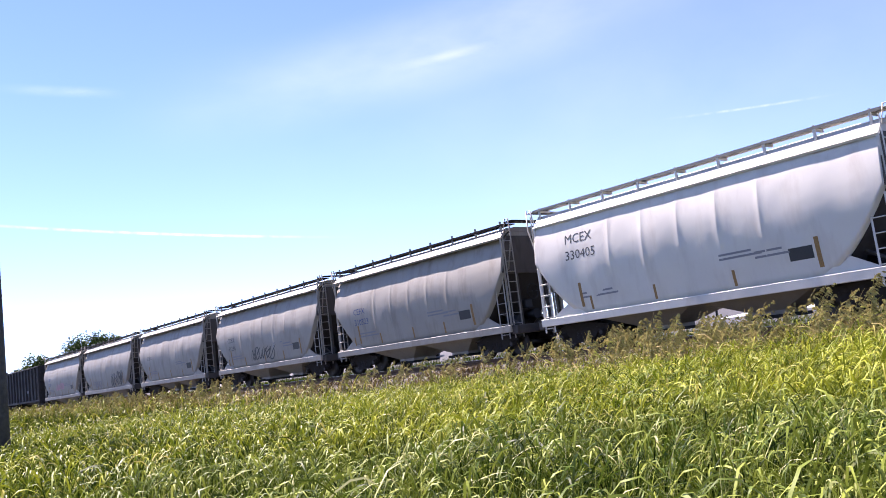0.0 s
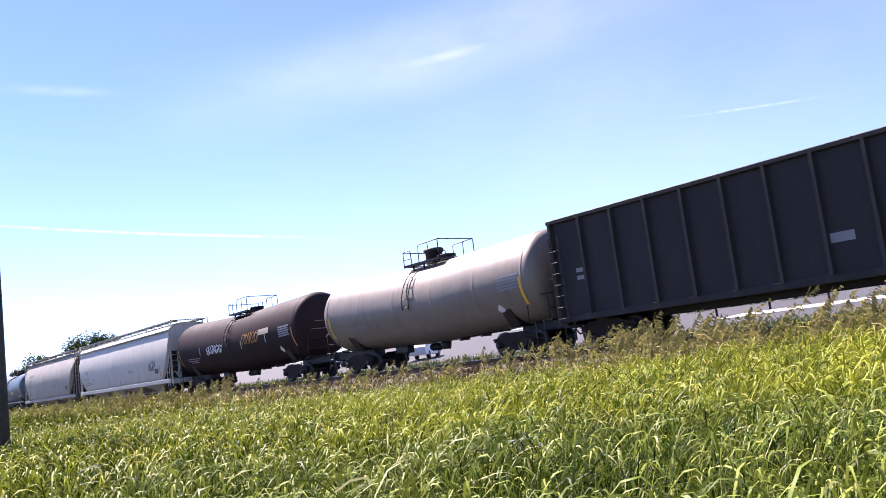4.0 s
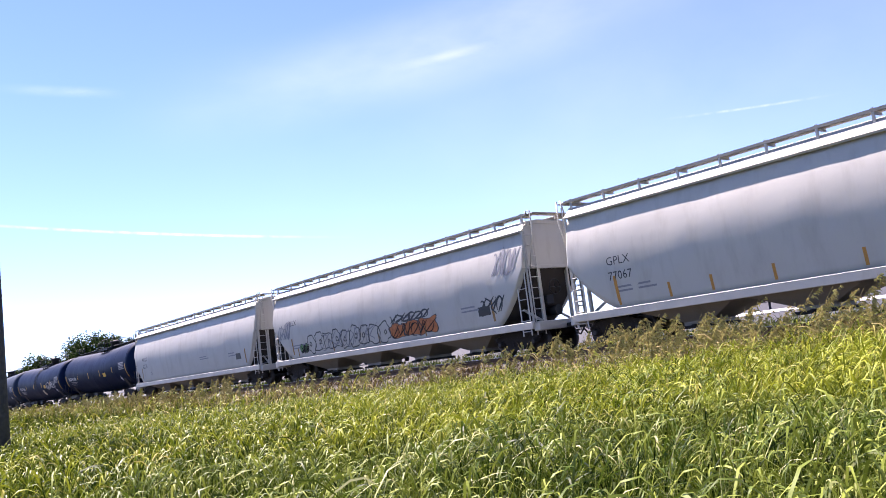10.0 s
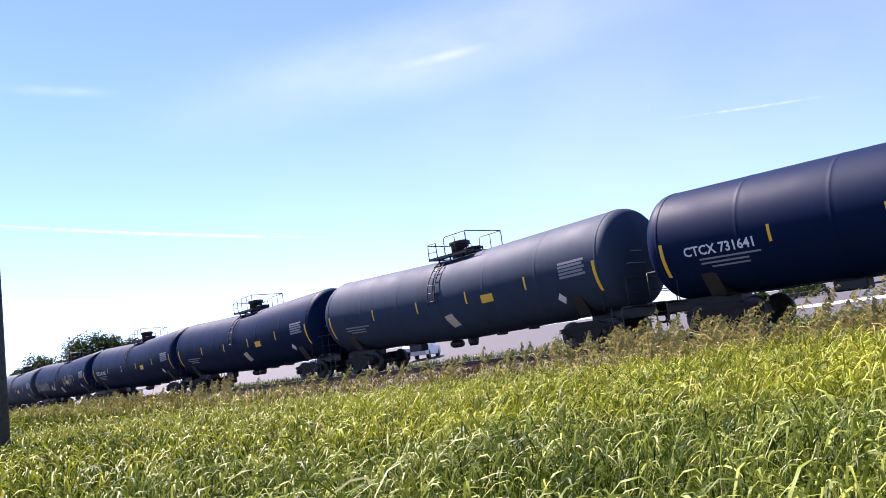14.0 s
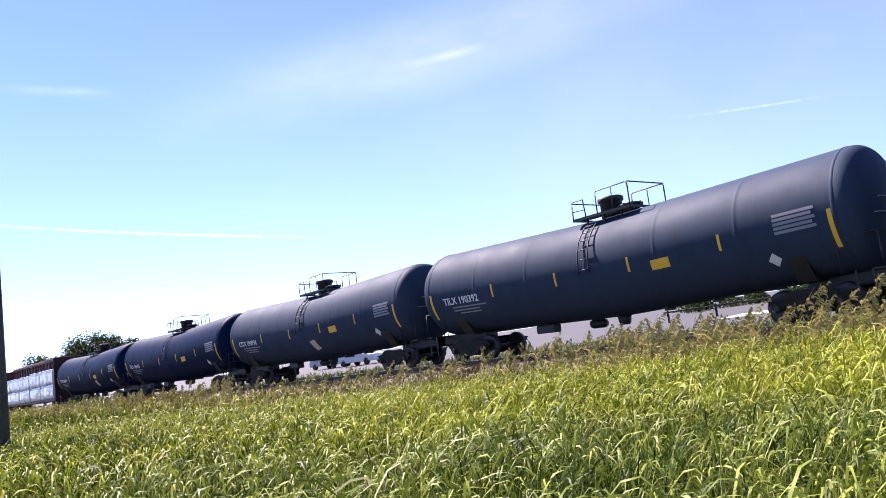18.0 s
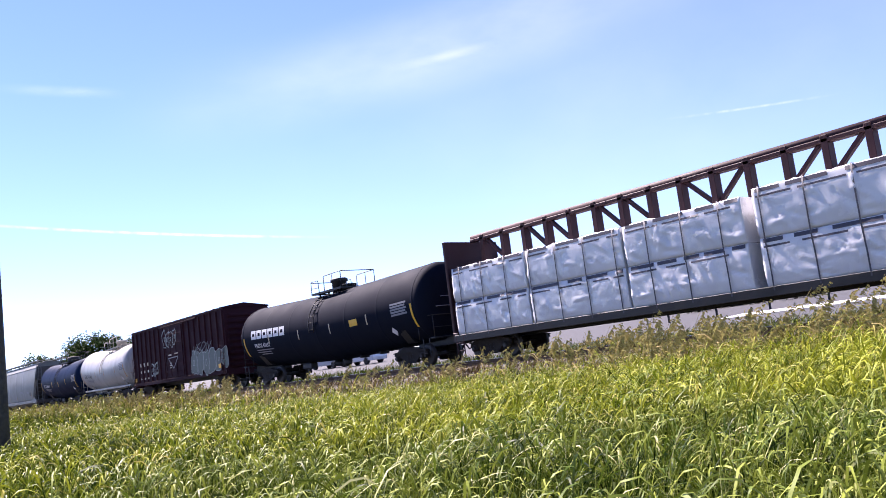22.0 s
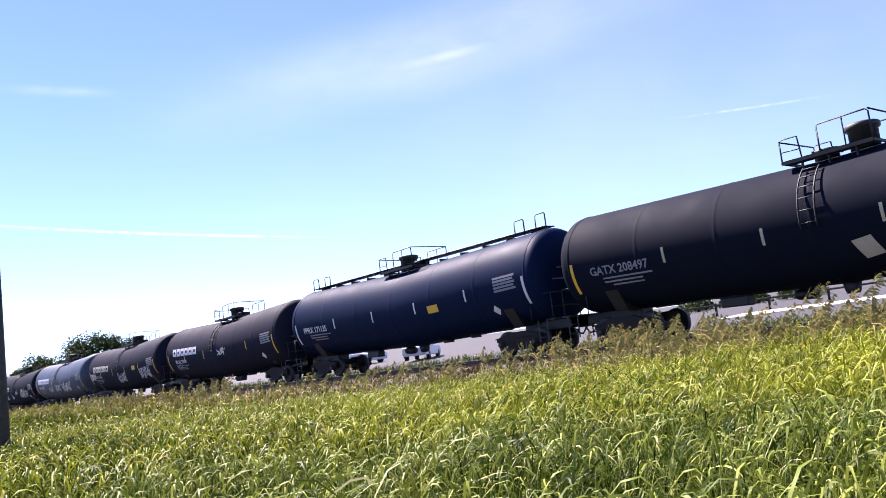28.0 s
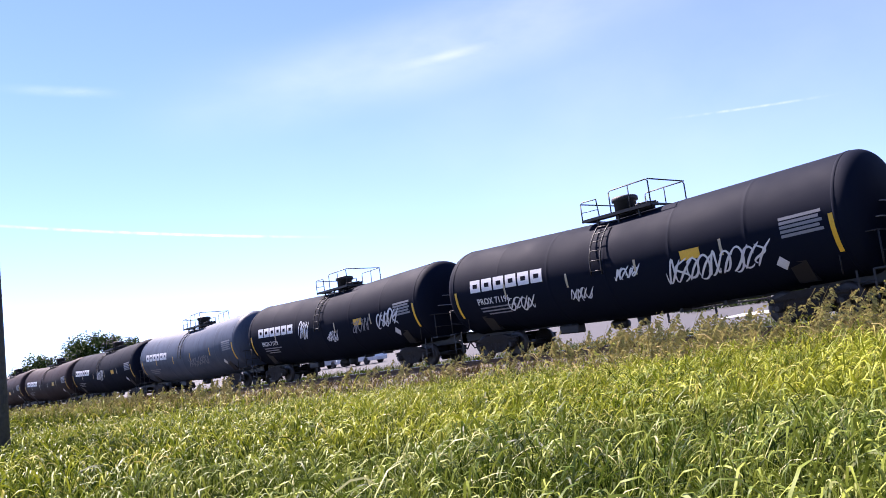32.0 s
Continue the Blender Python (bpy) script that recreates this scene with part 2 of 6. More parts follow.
def scrawl(seed, w, h, strokes, thick):
    """Looping spray-can strokes in the x-z plane; they spell nothing."""
    rnd = random.Random(seed)
    m = Mesh()
    cell = w / strokes
    layer = 0
    for i in range(strokes):
        cx = cell * (i + 0.5)
        lines = []
        wx, hz, up = cell * rnd.uniform(0.5, 0.8), h * rnd.uniform(0.32, 0.5), h * rnd.uniform(0.4, 0.58)
        kind = rnd.randrange(4)
        a0, sweep = rnd.uniform(0, 6.283), rnd.choice((-1, 1)) * rnd.uniform(3.8, 6.6)
        pts = []
        for k in range(19):
            t = k / 18
            a = a0 + sweep * t
            if kind < 2:
                q = (wx * math.cos(a) * (1 - 0.25 * t), hz * math.sin(a))
            elif kind == 2:
                q = (wx * math.sin(2.2 * math.pi * t + a0) * 0.8, hz * (2 * t - 1))
            else:
                q = (wx * (2 * t - 1), hz * math.cos(2.6 * math.pi * t + a0))
            pts.append((cx + q[0] + 0.25 * q[1], up + q[1]))
        lines.append(pts)
        x0, e = cx - wx * 0.9, rnd.uniform(-0.3, 0.5)
        lines.append([(x0 + 2.1 * wx * t / 10 + 0.2 * h * (t / 10) ** 2, h * (0.1 + 0.85 * (t / 10) ** 1.4) + e * h * 0.3 * math.sin(math.pi * t / 10)) for t in range(11)])
        for pts in lines:
            layer += 1
            dy = -0.0012 * (layer % 6)
            o = len(m.v)
            for k, (x, z) in enumerate(pts):
                x0, z0 = pts[max(k - 1, 0)]
                x1, z1 = pts[min(k + 1, len(pts) - 1)]
                d = math.hypot(x1 - x0, z1 - z0) or 1
                tk = thick * (0.35 + 0.75 * math.sin(math.pi * k / (len(pts) - 1)) ** 0.6)
                nx, nz = -(z1 - z0) / d * tk / 2, (x1 - x0) / d * tk / 2
                m.v += [(x + nx, dy, z + nz), (x - nx, dy, z - nz)]
            for k in range(len(pts) - 1):
                m.face((o + 2 * k, o + 2 * k + 1, o + 2 * k + 3, o + 2 * k + 2))
    return m.data("graffiti")


def blobs(seed, w, h, count, line, holes=True):
    """Rounded bubble shapes side by side in the x-z plane, as an outline mesh and a fill mesh; they spell nothing."""
    rnd = random.Random(seed)
    edge, fill = Mesh(), Mesh()
    cell = w / count
    for i in range(count):
        cx, cz = cell * (i + 0.5), h * rnd.uniform(0.44, 0.56)
        rx, rz, lean = cell * rnd.uniform(0.5, 0.62), h * rnd.uniform(0.4, 0.5), rnd.uniform(-0.2, 0.3)
        pw, ph = rnd.uniform(0.45, 0.8), rnd.uniform(0, 6.283)
        k2, k3, a2, a3 = rnd.choice((3, 4, 5)), rnd.choice((5, 6, 7)), rnd.uniform(0.08, 0.2), rnd.uniform(0.04, 0.11)

        def ring(scale, shift=0.0, n=26):
            pts = []
            for k in range(n):
                a = 2 * math.pi * k / n
                q = scale * (1 + a2 * math.sin(k2 * a + ph) + a3 * math.sin(k3 * a + 2 * ph))
                c, z = math.cos(a), math.sin(a)
                x_, z_ = math.copysign(abs(c) ** pw, c) * rx * q, math.copysign(abs(z) ** pw, z) * rz * q
                pts.append((cx + shift * rx + x_ + lean * z_, cz + z_))
            return pts
        loops = [(1.0, 0.0)] + ([(rnd.uniform(0.18, 0.32), rnd.uniform(-0.25, 0.25))] if holes and rnd.random() < 0.75 else [])
        for q, (scale, shift) in enumerate(loops):
            out, inn = ring(scale, shift), ring(max(0.05, scale - line / min(rx, rz)), shift)
            o, n = len(edge.v), len(out)
            dy = -0.0015 * (1 + (i * 2 + q) % 4)
            edge.v += [(x, dy, z) for x, z in out] + [(x, dy, z) for x, z in inn]
            for k in range(n):
                edge.face((o + k, o + (k + 1) % n, o + n + (k + 1) % n, o + n + k))
        out = ring(0.98)
        o, n = len(fill.v), len(out)
        fill.v += [(x, 0.0008 * (i % 2), z) for x, z in out] + [(cx, 0.0008 * (i % 2), cz)]
        for k in range(n):
            fill.face((o + k, o + (k + 1) % n, o + n))
    return edge.data("graffiti"), fill.data("graffiti_fill")


# ---------- ground, road and track ----------
def land(y):
    """Height of the land across the track."""
    pts = ((-4000, 0.0), (13.5, 0.0), (16.5, 0.12), (18.2, 0.38), (26.5, 0.62), (29.0, 0.85), (50.0, 2.12), (75.0, 3.6), (120.0, 4.2), (4000, 4.2))
    for (a, za), (b, zb) in zip(pts, pts[1:]):
        if a <= y <= b:
            return za + (zb - za) * (y - a) / (b - a)
    return 4.2


soil = plain("field soil with thatch", (0.022, 0.019, 0.009), 0.95, 0, 6, 0.5, 0.5)
asphalt = plain("grey worn asphalt", (0.033, 0.033, 0.037), 0.85, 0, 5, 0.2, 0.3)
concrete = plain("pale sunlit concrete", (0.5, 0.49, 0.47), 0.8, 0, 4, 0.15, 0.2)
stone_mat = plain("grey brown ballast stone", (0.05, 0.042, 0.034), 0.9, 0, 18, 0.45, 0.8)
tie_mat = plain("weathered timber", (0.10, 0.075, 0.055), 0.9, 0, 25, 0.4, 0.5)

gm = Mesh()
gys = [-3000, -600, -150, -40, -15, -5] + [k * 0.75 for k in range(0, 40)] + [31, 35, 40, 45, 50, 60, 75, 120, 300, 900, 3000]
gxs = [-3000, -900, -400, -250] + [-200 + 4 * k for k in range(56)] + [40, 80, 200, 600, 3000]
rings = []
for x in gxs:
    rings.append([(x, y, land(y) + (0.05 * noise.noise((x * 0.25, y * 0.25, 0)) if -150 < x < 40 and -5 < y < 17 else 0)) for y in gys])
gm.loft(rings, closed=False, caps=False)
ground = tagged(part("ground", gm, soil), "open field of soil and matted grass beside the railway", "ground", kind="structure")

rd = Mesh()
rd.loft([[(x, y, land(y) + 0.012) for y in (29.6, 33, 38, 44, 50, 62, 74)] for x in (-260, -150, -100, -60, -30, 0, 40)], closed=False, caps=False)
road = tagged(part("road", rd, asphalt), "grey asphalt yard behind the railway", "road", kind="structure")
cs = Mesh()
cs.loft([[(x, y, land(y) + 0.05) for y in (37.4, 38.6, 39.9)] for x in (-23.6, -15, -5, 10)], closed=False, caps=False)
cs.loft([[(x, 37.4, land(37.4) + dz) for dz in (0.0, 0.05)] for x in (-23.6, -5, 10)], closed=False, caps=False)
slab = tagged(part("pavement", cs, concrete), "pale concrete slab at the yard's edge", "pavement", kind="structure")

bm_ = Mesh()
prof = ((18.3, 0.3), (19.2, 0.55), (20.3, RAIL - 0.26), (20.9, RAIL - 0.2), (23.6, RAIL - 0.2), (24.2, RAIL - 0.26), (25.3, 0.6), (26.4, 0.5))
rings = []
for k in range(281):
    x = -420 + 2 * k if k < 120 else -180 + 1.35 * (k - 120)
    rings.append([(x, y + 0.12 * noise.noise((x, y, 3)), z + 0.05 * noise.noise((x * 0.8, y * 2, 7))) for y, z in prof])
bm_.loft(rings, closed=False, caps=False)
ballast = tagged(part("ballast", bm_, stone_mat), "grey brown stone ballast under the track", "ballast", kind="structure")

stones = Mesh()
rs = random.Random(3)
for k in range(5200):
    x = -rs.uniform(0, 1) ** 1.5 * 90 + 4
    y = rs.uniform(18.5, 21.2)
    z = 0.3 + (y - 18.3) * 0.27 if y < 19.2 else (0.55 + (y - 19.2) * 0.13 if y < 20.3 else RAIL - 0.25)
    s = rs.uniform(0.025, 0.06)
    o = len(stones.v)
    for dx, dy, dz in ((1, 0, 0), (-1, 0.2, 0), (0, 1, 0.1), (0.1, -1, 0), (0, 0, 1), (0, 0, -1)):
        stones.v.append((x + dx * s * rs.uniform(0.6, 1.2), y + dy * s * rs.uniform(0.6, 1.2), z + 0.03 + dz * s * rs.uniform(0.5, 1.0)))
    for a, b, c in ((0, 2, 4), (2, 1, 4), (1, 3, 4), (3, 0, 4), (2, 0, 5), (1, 2, 5), (3, 1, 5), (0, 3, 5)):
        stones.face((o + a, o + b, o + c))
tagged(part("ballast_stones", stones, stone_mat), "loose ballast stones on the track shoulder", "stones", kind="stuff")

track = tagged(new("railway_track"), "single railway track with rusty rails on timber ties", "railway track", kind="structure")
for s in (-1, 1):
    r = Mesh()
    p = [(-0.07, 0), (-0.07, 0.012), (-0.012, 0.03), (-0.009, 0.12), (-0.036, 0.132), (-0.036, 0.168), (0.036, 0.168), (0.036, 0.132), (0.009, 0.12), (0.012, 0.03), (0.07, 0.012), (0.07, 0)]
    for a, b in ((-420, -120), (-119.99, -60), (-59.99, 0), (0.01, 120)):
        r.prism([(TRACK_Y + s * 0.7535 + q[0], RAIL - 0.171 + q[1]) for q in p], "x", a, b)
    rail = part("rail", r, rail_steel, track)
    t = Mesh()
    t.box((-150, TRACK_Y + s * 0.7535, RAIL - 0.0005), (540, 0.062, 0.006))
    part("rail_head", t, rail_top, rail)
tie = cached("tie", lambda: Mesh().box((0, 0, 0), (0.23, 2.6, 0.17), 0.015))
for k in range(290):
    part("tie", tie, tie_mat, track, m=pose(8 - 0.5 * k, TRACK_Y + 0.03 * math.sin(k * 2.1), RAIL - 0.26, 0, 0, 0.8 * math.sin(k * 1.7)))

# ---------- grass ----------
# blade tones run from near black to bright: shaded gaps and lit leaves, painted
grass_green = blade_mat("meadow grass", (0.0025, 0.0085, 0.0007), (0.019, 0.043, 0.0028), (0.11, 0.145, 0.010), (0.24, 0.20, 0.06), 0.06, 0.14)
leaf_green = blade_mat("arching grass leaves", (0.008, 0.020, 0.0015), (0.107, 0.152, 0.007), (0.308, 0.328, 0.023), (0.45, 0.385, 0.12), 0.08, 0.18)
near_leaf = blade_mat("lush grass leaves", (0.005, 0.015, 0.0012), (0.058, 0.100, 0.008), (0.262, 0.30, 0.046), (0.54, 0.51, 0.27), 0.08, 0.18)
grass_seed = blade_mat("ripe seed heads", (0.12, 0.085, 0.028), (0.275, 0.222, 0.072), (0.46, 0.40, 0.155), (0.30, 0.33, 0.078), 0.25, 0.42)
grass_stem = blade_mat("tall grass stems", (0.051, 0.0595, 0.01105), (0.153, 0.1445, 0.034), (0.272, 0.2295, 0.07225), (0.34, 0.2635, 0.1105), 0.3, 0.28)


def strips_object(name, verts, segs, material, label):
    n, m = verts.shape[0], 2 * segs + 1
    faces = []
    for k in range(segs - 1):
        faces += [(2 * k, 2 * k + 1, 2 * k + 3), (2 * k, 2 * k + 3, 2 * k + 2)]
    faces.append((2 * segs - 2, 2 * segs - 1, 2 * segs))
    f = np.array(faces)[None] + (np.arange(n) * m)[:, None, None]
    me = bpy.data.meshes.new(name)
    nf = f.shape[0] * f.shape[1]
    me.vertices.add(n * m)
    me.vertices.foreach_set("co", verts.ravel())
    me.loops.add(nf * 3)
    me.loops.foreach_set("vertex_index", f.ravel().astype(np.int32))
    me.polygons.add(nf)
    me.polygons.foreach_set("loop_start", np.arange(nf, dtype=np.int32) * 3)
    me.polygons.foreach_set("use_smooth", np.ones(nf, dtype=bool))
    me.update(calc_edges=True)
    return tagged(part(name, me, material), label, "grass", kind="stuff")


def blades(name, material, px, py, h, w, lean, label, segs=3, seed=1, zb=None, droop=1.0):
    """Bent strips, one for each place."""
    rg = np.random.default_rng(seed)
    n = len(px)
    ang = rg.normal(-0.25, 0.95, n)
    dx, dy = np.cos(ang), np.sin(ang)
    face = rg.uniform(0, 2 * np.pi, n)
    fx, fy = np.cos(face), np.sin(face)
    if zb is None:
        zb = np.interp(py, (13.5, 16.5, 18.2, 26.5), (0, 0.12, 0.38, 0.62))
    verts = np.zeros((n, 2 * segs + 1, 3))
    for k in range(segs + 1):
        t = k / segs
        out = lean * h * t ** 2.0
        up = h * (t - 0.28 * droop * lean * t ** 3)
        cx, cy, cz = px + dx * out, py + dy * out, zb + up
        ww = w * (1 - 0.75 * t ** 1.5) / 2
        if k < segs:
            verts[:, 2 * k] = np.stack((cx - fx * ww, cy - fy * ww, cz), 1)
            verts[:, 2 * k + 1] = np.stack((cx + fx * ww, cy + fy * ww, cz), 1)
        else:
            verts[:, 2 * k] = np.stack((cx, cy, cz), 1)
    return strips_object(name, verts, segs, material, label)


def field_points(n, r0, r1, seed, a0=15.0, a1=85.0, ymax=17.8, power=1.0):
    rg = np.random.default_rng(seed)
    r = np.sqrt(rg.uniform(r0 ** 2, r1 ** 2, n)) if power == 1.0 else r0 + (r1 - r0) * rg.uniform(0, 1, n) ** power
    a = np.radians(rg.uniform(a0, a1, n))
    x, y = -r * np.sin(a), r * np.cos(a)
    clump = np.sin(x * 1.9 + 1.3 * np.sin(y * 1.1)) * np.sin(y * 2.3 + x * 0.7)
    keep = (y < ymax) & (rg.uniform(0, 1, n) < 0.72 + 0.28 * clump)
    return x[keep], y[keep], clump[keep]


def growth(x, y):
    """How tall the grass grows: low before the open stretch of track, rank along the bank at both ends of it."""
    bank = np.clip((y - 8.0) / 5.0, 0, 1)
    along = np.interp(x, (-110, -60, -40, -31, -24, -16, -12, -9, -6), (1.3, 1.2, 0.85, 0.6, 0.44, 0.37, 0.43, 0.62, 0.72))
    return 0.60 + bank * (along - 0.60)


for nm, n, r0, r1, seed, ww in (("meadow_grass", 26000, 1.6, 7.0, 21, (0.009, 0.021)),
                                ("meadow_grass", 42000, 7.0, 14.0, 22, (0.012, 0.026)),
                                ("meadow_grass", 50000, 14.0, 26.0, 23, (0.018, 0.036)),
                                ("meadow_grass", 60000, 26.0, 95.0, 24, (0.025, 0.05))):
    x, y, c = field_points(n, r0, r1, seed)
    rg = np.random.default_rng(seed + 50)
    k = len(x)
    h = growth(x, y) * rg.uniform(0.55, 1.22, k) * (1 + 0.15 * c)
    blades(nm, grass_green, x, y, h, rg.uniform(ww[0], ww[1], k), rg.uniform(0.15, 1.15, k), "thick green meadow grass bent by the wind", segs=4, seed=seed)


def arched(name, px, py, pz, ln, w, rise, seed, label, material):
    """Leaves that leave the stem high up, arch over and hang."""
    rg = np.random.default_rng(seed)
    n, segs = len(px), 5
    ang = rg.normal(-0.3, 1.2, n)
    dx, dy = np.cos(ang), np.sin(ang)
    roll = rg.normal(0, 0.5, n)
    verts = np.zeros((n, 2 * segs + 1, 3))
    for k in range(segs + 1):
        t = k / segs
        out = ln * (t - 0.15 * t ** 3)
        up = ln * (rise * np.sin(np.pi * np.minimum(1, t * 0.8)) - (0.15 + 0.35 * rise) * t ** 3)
        cx, cy, cz = px + dx * out, py + dy * out, pz + up
        ww = w * np.sin(np.pi * (0.15 + 0.85 * t) ** 0.8) / 2
        if k < segs:
            for q, s in ((0, -1), (1, 1)):
                verts[:, 2 * k + q] = np.stack((cx - s * dy * ww * np.cos(roll), cy + s * dx * ww * np.cos(roll), cz + s * ww * np.sin(roll)), 1)
        else:
            verts[:, 2 * k] = np.stack((cx, cy, cz), 1)
    return strips_object(name, verts, segs, material, label)


for n, r0, r1, seed, ww, ll in ((11000, 2.0, 7.0, 81, (0.007, 0.015), (0.16, 0.40)),
                                (24000, 7.0, 14.0, 82, (0.009, 0.02), (0.18, 0.42)),
                                (24000, 14.0, 26.0, 83, (0.010, 0.022), (0.2, 0.48)),
                                (14000, 26.0, 90.0, 84, (0.025, 0.05), (0.25, 0.6))):
    x, y, c = field_points(n, r0, r1, seed)
    rg = np.random.default_rng(seed + 50)
    k = len(x)
    z0 = np.interp(y, (13.5, 16.5, 18.2), (0, 0.12, 0.38))
    z = z0 + growth(x, y) * rg.uniform(0.5, 0.98, k) * (1 + 0.15 * c)
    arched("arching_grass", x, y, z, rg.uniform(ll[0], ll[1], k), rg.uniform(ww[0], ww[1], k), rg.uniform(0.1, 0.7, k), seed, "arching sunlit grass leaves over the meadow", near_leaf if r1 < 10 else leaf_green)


for n, r0, r1, seed, ww in ((9000, 2.0, 7.0, 91, (0.005, 0.010)), (12000, 7.0, 15.0, 92, (0.008, 0.016))):
    x, y, c = field_points(n, r0, r1, seed)
    rg = np.random.default_rng(seed + 50)
    k = len(x)
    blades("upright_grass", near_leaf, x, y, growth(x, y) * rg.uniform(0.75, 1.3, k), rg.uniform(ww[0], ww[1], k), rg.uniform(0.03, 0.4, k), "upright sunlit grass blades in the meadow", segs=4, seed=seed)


rg = np.random.default_rng(97)
r, a = 0.9 + 32 * rg.uniform(0, 1, 60000) ** 0.8, np.radians(rg.uniform(85.5, 374, 60000))
x, y = -r * np.sin(a), r * np.cos(a)
k = (y < 17.5)
x, y = x[k], y[k]
blades("meadow_grass", grass_green, x, y, rg.uniform(0.3, 0.65, len(x)), rg.uniform(0.02, 0.05, len(x)), rg.uniform(0.15, 1.0, len(x)), "thick green meadow grass bent by the wind", seed=98)


def panicle(hd, f, h, hl, far, rg, grains=5):
    """An open seed head: short branches off the bent tip, each hung with grains towards the lee side."""
    n = 15
    for b in range(n):
        t = b / (n - 1)
        o_ = f(1.0 - hl / h * (1 - t))
        a = rg.uniform(-1.1, 1.1) + (0 if rg.random() < 0.7 else 3.14)
        ln = 0.175 * math.sin(math.pi * (0.2 + 0.72 * t)) * rg.uniform(0.5, 1.15)
        for q in range(grains):
            u = (q + 0.5 + rg.uniform(-0.3, 0.3)) / grains
            c = (o_[0] + math.cos(a) * ln * u + 0.14 * t * t, o_[1] + math.sin(a) * ln * u, o_[2] + ln * (0.55 * u - 0.75 * u * u) + rg.uniform(-0.008, 0.008))
            e = rg.uniform(0.011, 0.02) + 0.00035 * far
            o = len(hd.v)
            tx = e * (0.6 + 0.7 * math.cos(a))
            hd.v += [(c[0] - e * 0.5, c[1] - e * 0.4, c[2] + e * 0.4), (c[0] + e * 0.4, c[1] + e * 0.4, c[2] + e * 0.5), (c[0] + tx, c[1] + e * 0.3 * math.sin(a), c[2] - e * 1.4)]
            hd.face((o, o + 1, o + 2))


def seed_stalks(name, xs, ys, hs, seed, label):
    """Tall stems with an open seed head of many small grains."""
    rg = random.Random(seed)
    st, hd = Mesh(), Mesh()
    for x, y, h in zip(xs, ys, hs):
        z0 = land(y)
        lx, ly = rg.uniform(-0.2, 0.45), rg.uniform(-0.15, 0.15)
        f = lambda t: (x + lx * h * t * t, y + ly * h * t * t, z0 + h * t)
        far = math.hypot(x, y)
        wd = 0.004 + 0.0003 * far
        pts = [f(t) for t in (0, 0.4, 0.75, 1.0)]
        o = len(st.v)
        for k, q in enumerate(pts):
            e = wd * (1 - 0.2 * k)
            st.v += [(q[0] - e, q[1], q[2]), (q[0] + e, q[1], q[2]), (q[0], q[1] + e, q[2])]
        for k in range(3):
            for j in range(3):
                i, n_ = (j, (j + 1) % 3)
                st.face((o + 3 * k + i, o + 3 * k + n_, o + 3 * k + 3 + n_, o + 3 * k + 3 + i), True)
        for q in range(3):
            t = rg.uniform(0.2, 0.7)
            b = f(t)
            a, ln = rg.uniform(-0.6, 0.6) + (0 if rg.random() < 0.7 else 3.1), rg.uniform(0.25, 0.5)
            o = len(st.v)
            cx, cy = math.cos(a), math.sin(a)
            for u, zz in ((0, 0), (0.35, 0.14), (0.7, 0.15), (1.0, 0.02)):
                e = 0.016 * (1.1 - u)
                st.v += [(b[0] + cx * ln * u, b[1] + cy * ln * u - e, b[2] + zz), (b[0] + cx * ln * u, b[1] + cy * ln * u + e, b[2] + zz + e)]
            for u in range(3):
                st.face((o + 2 * u, o + 2 * u + 1, o + 2 * u + 3, o + 2 * u + 2), True)
        panicle(hd, f, h, rg.uniform(0.32, 0.55), far, rg, 7)
    tagged(part(name, st, grass_stem), label, "grass", kind="stuff")
    tagged(part(name + "_seed_heads", hd, grass_seed), "brown open seed heads of tall grass", "grass", kind="stuff")


rt = random.Random(9)
xs, ys, hs = [], [], []
for k in range(520):
    x = -rt.uniform(0, 1) ** 1.25 * 95 - 2
    y = 16.6 + rt.gauss(0, 0.9)
    dens = 0.55 + 0.45 * math.sin(x * 0.55 + 1.0) * math.sin(x * 0.21)
    if rt.random() > dens * (0.5 if -36 < x < -17 else 1.0):
        continue
    xs.append(x), ys.append(min(18.2, y)), hs.append(rt.uniform(0.9, 1.5) * (0.75 if -36 < x < -17 else 0.95))
for k in range(170):
    x = -3 - 11.5 * rt.random()
    xs.append(x), ys.append(rt.uniform(14.8, 18.2)), hs.append(rt.uniform(0.8, 1.3))
seed_stalks("tall_grass", xs, ys, hs, 31, "tall brown-headed grass along the railway bank")
x, y, c = field_points(90000, 14.0, 95.0, 61, ymax=18.4)
k = (y > 14.6)
x, y = x[k], y[k]
rg = np.random.default_rng(62)
blades("bank_grass", grass_stem, x, y, growth(x, y) * rg.uniform(0.7, 1.25, len(x)), rg.uniform(0.02, 0.04, len(x)), rg.uniform(0.15, 0.9, len(x)), "dry straw-coloured grass on the railway bank", seed=63)

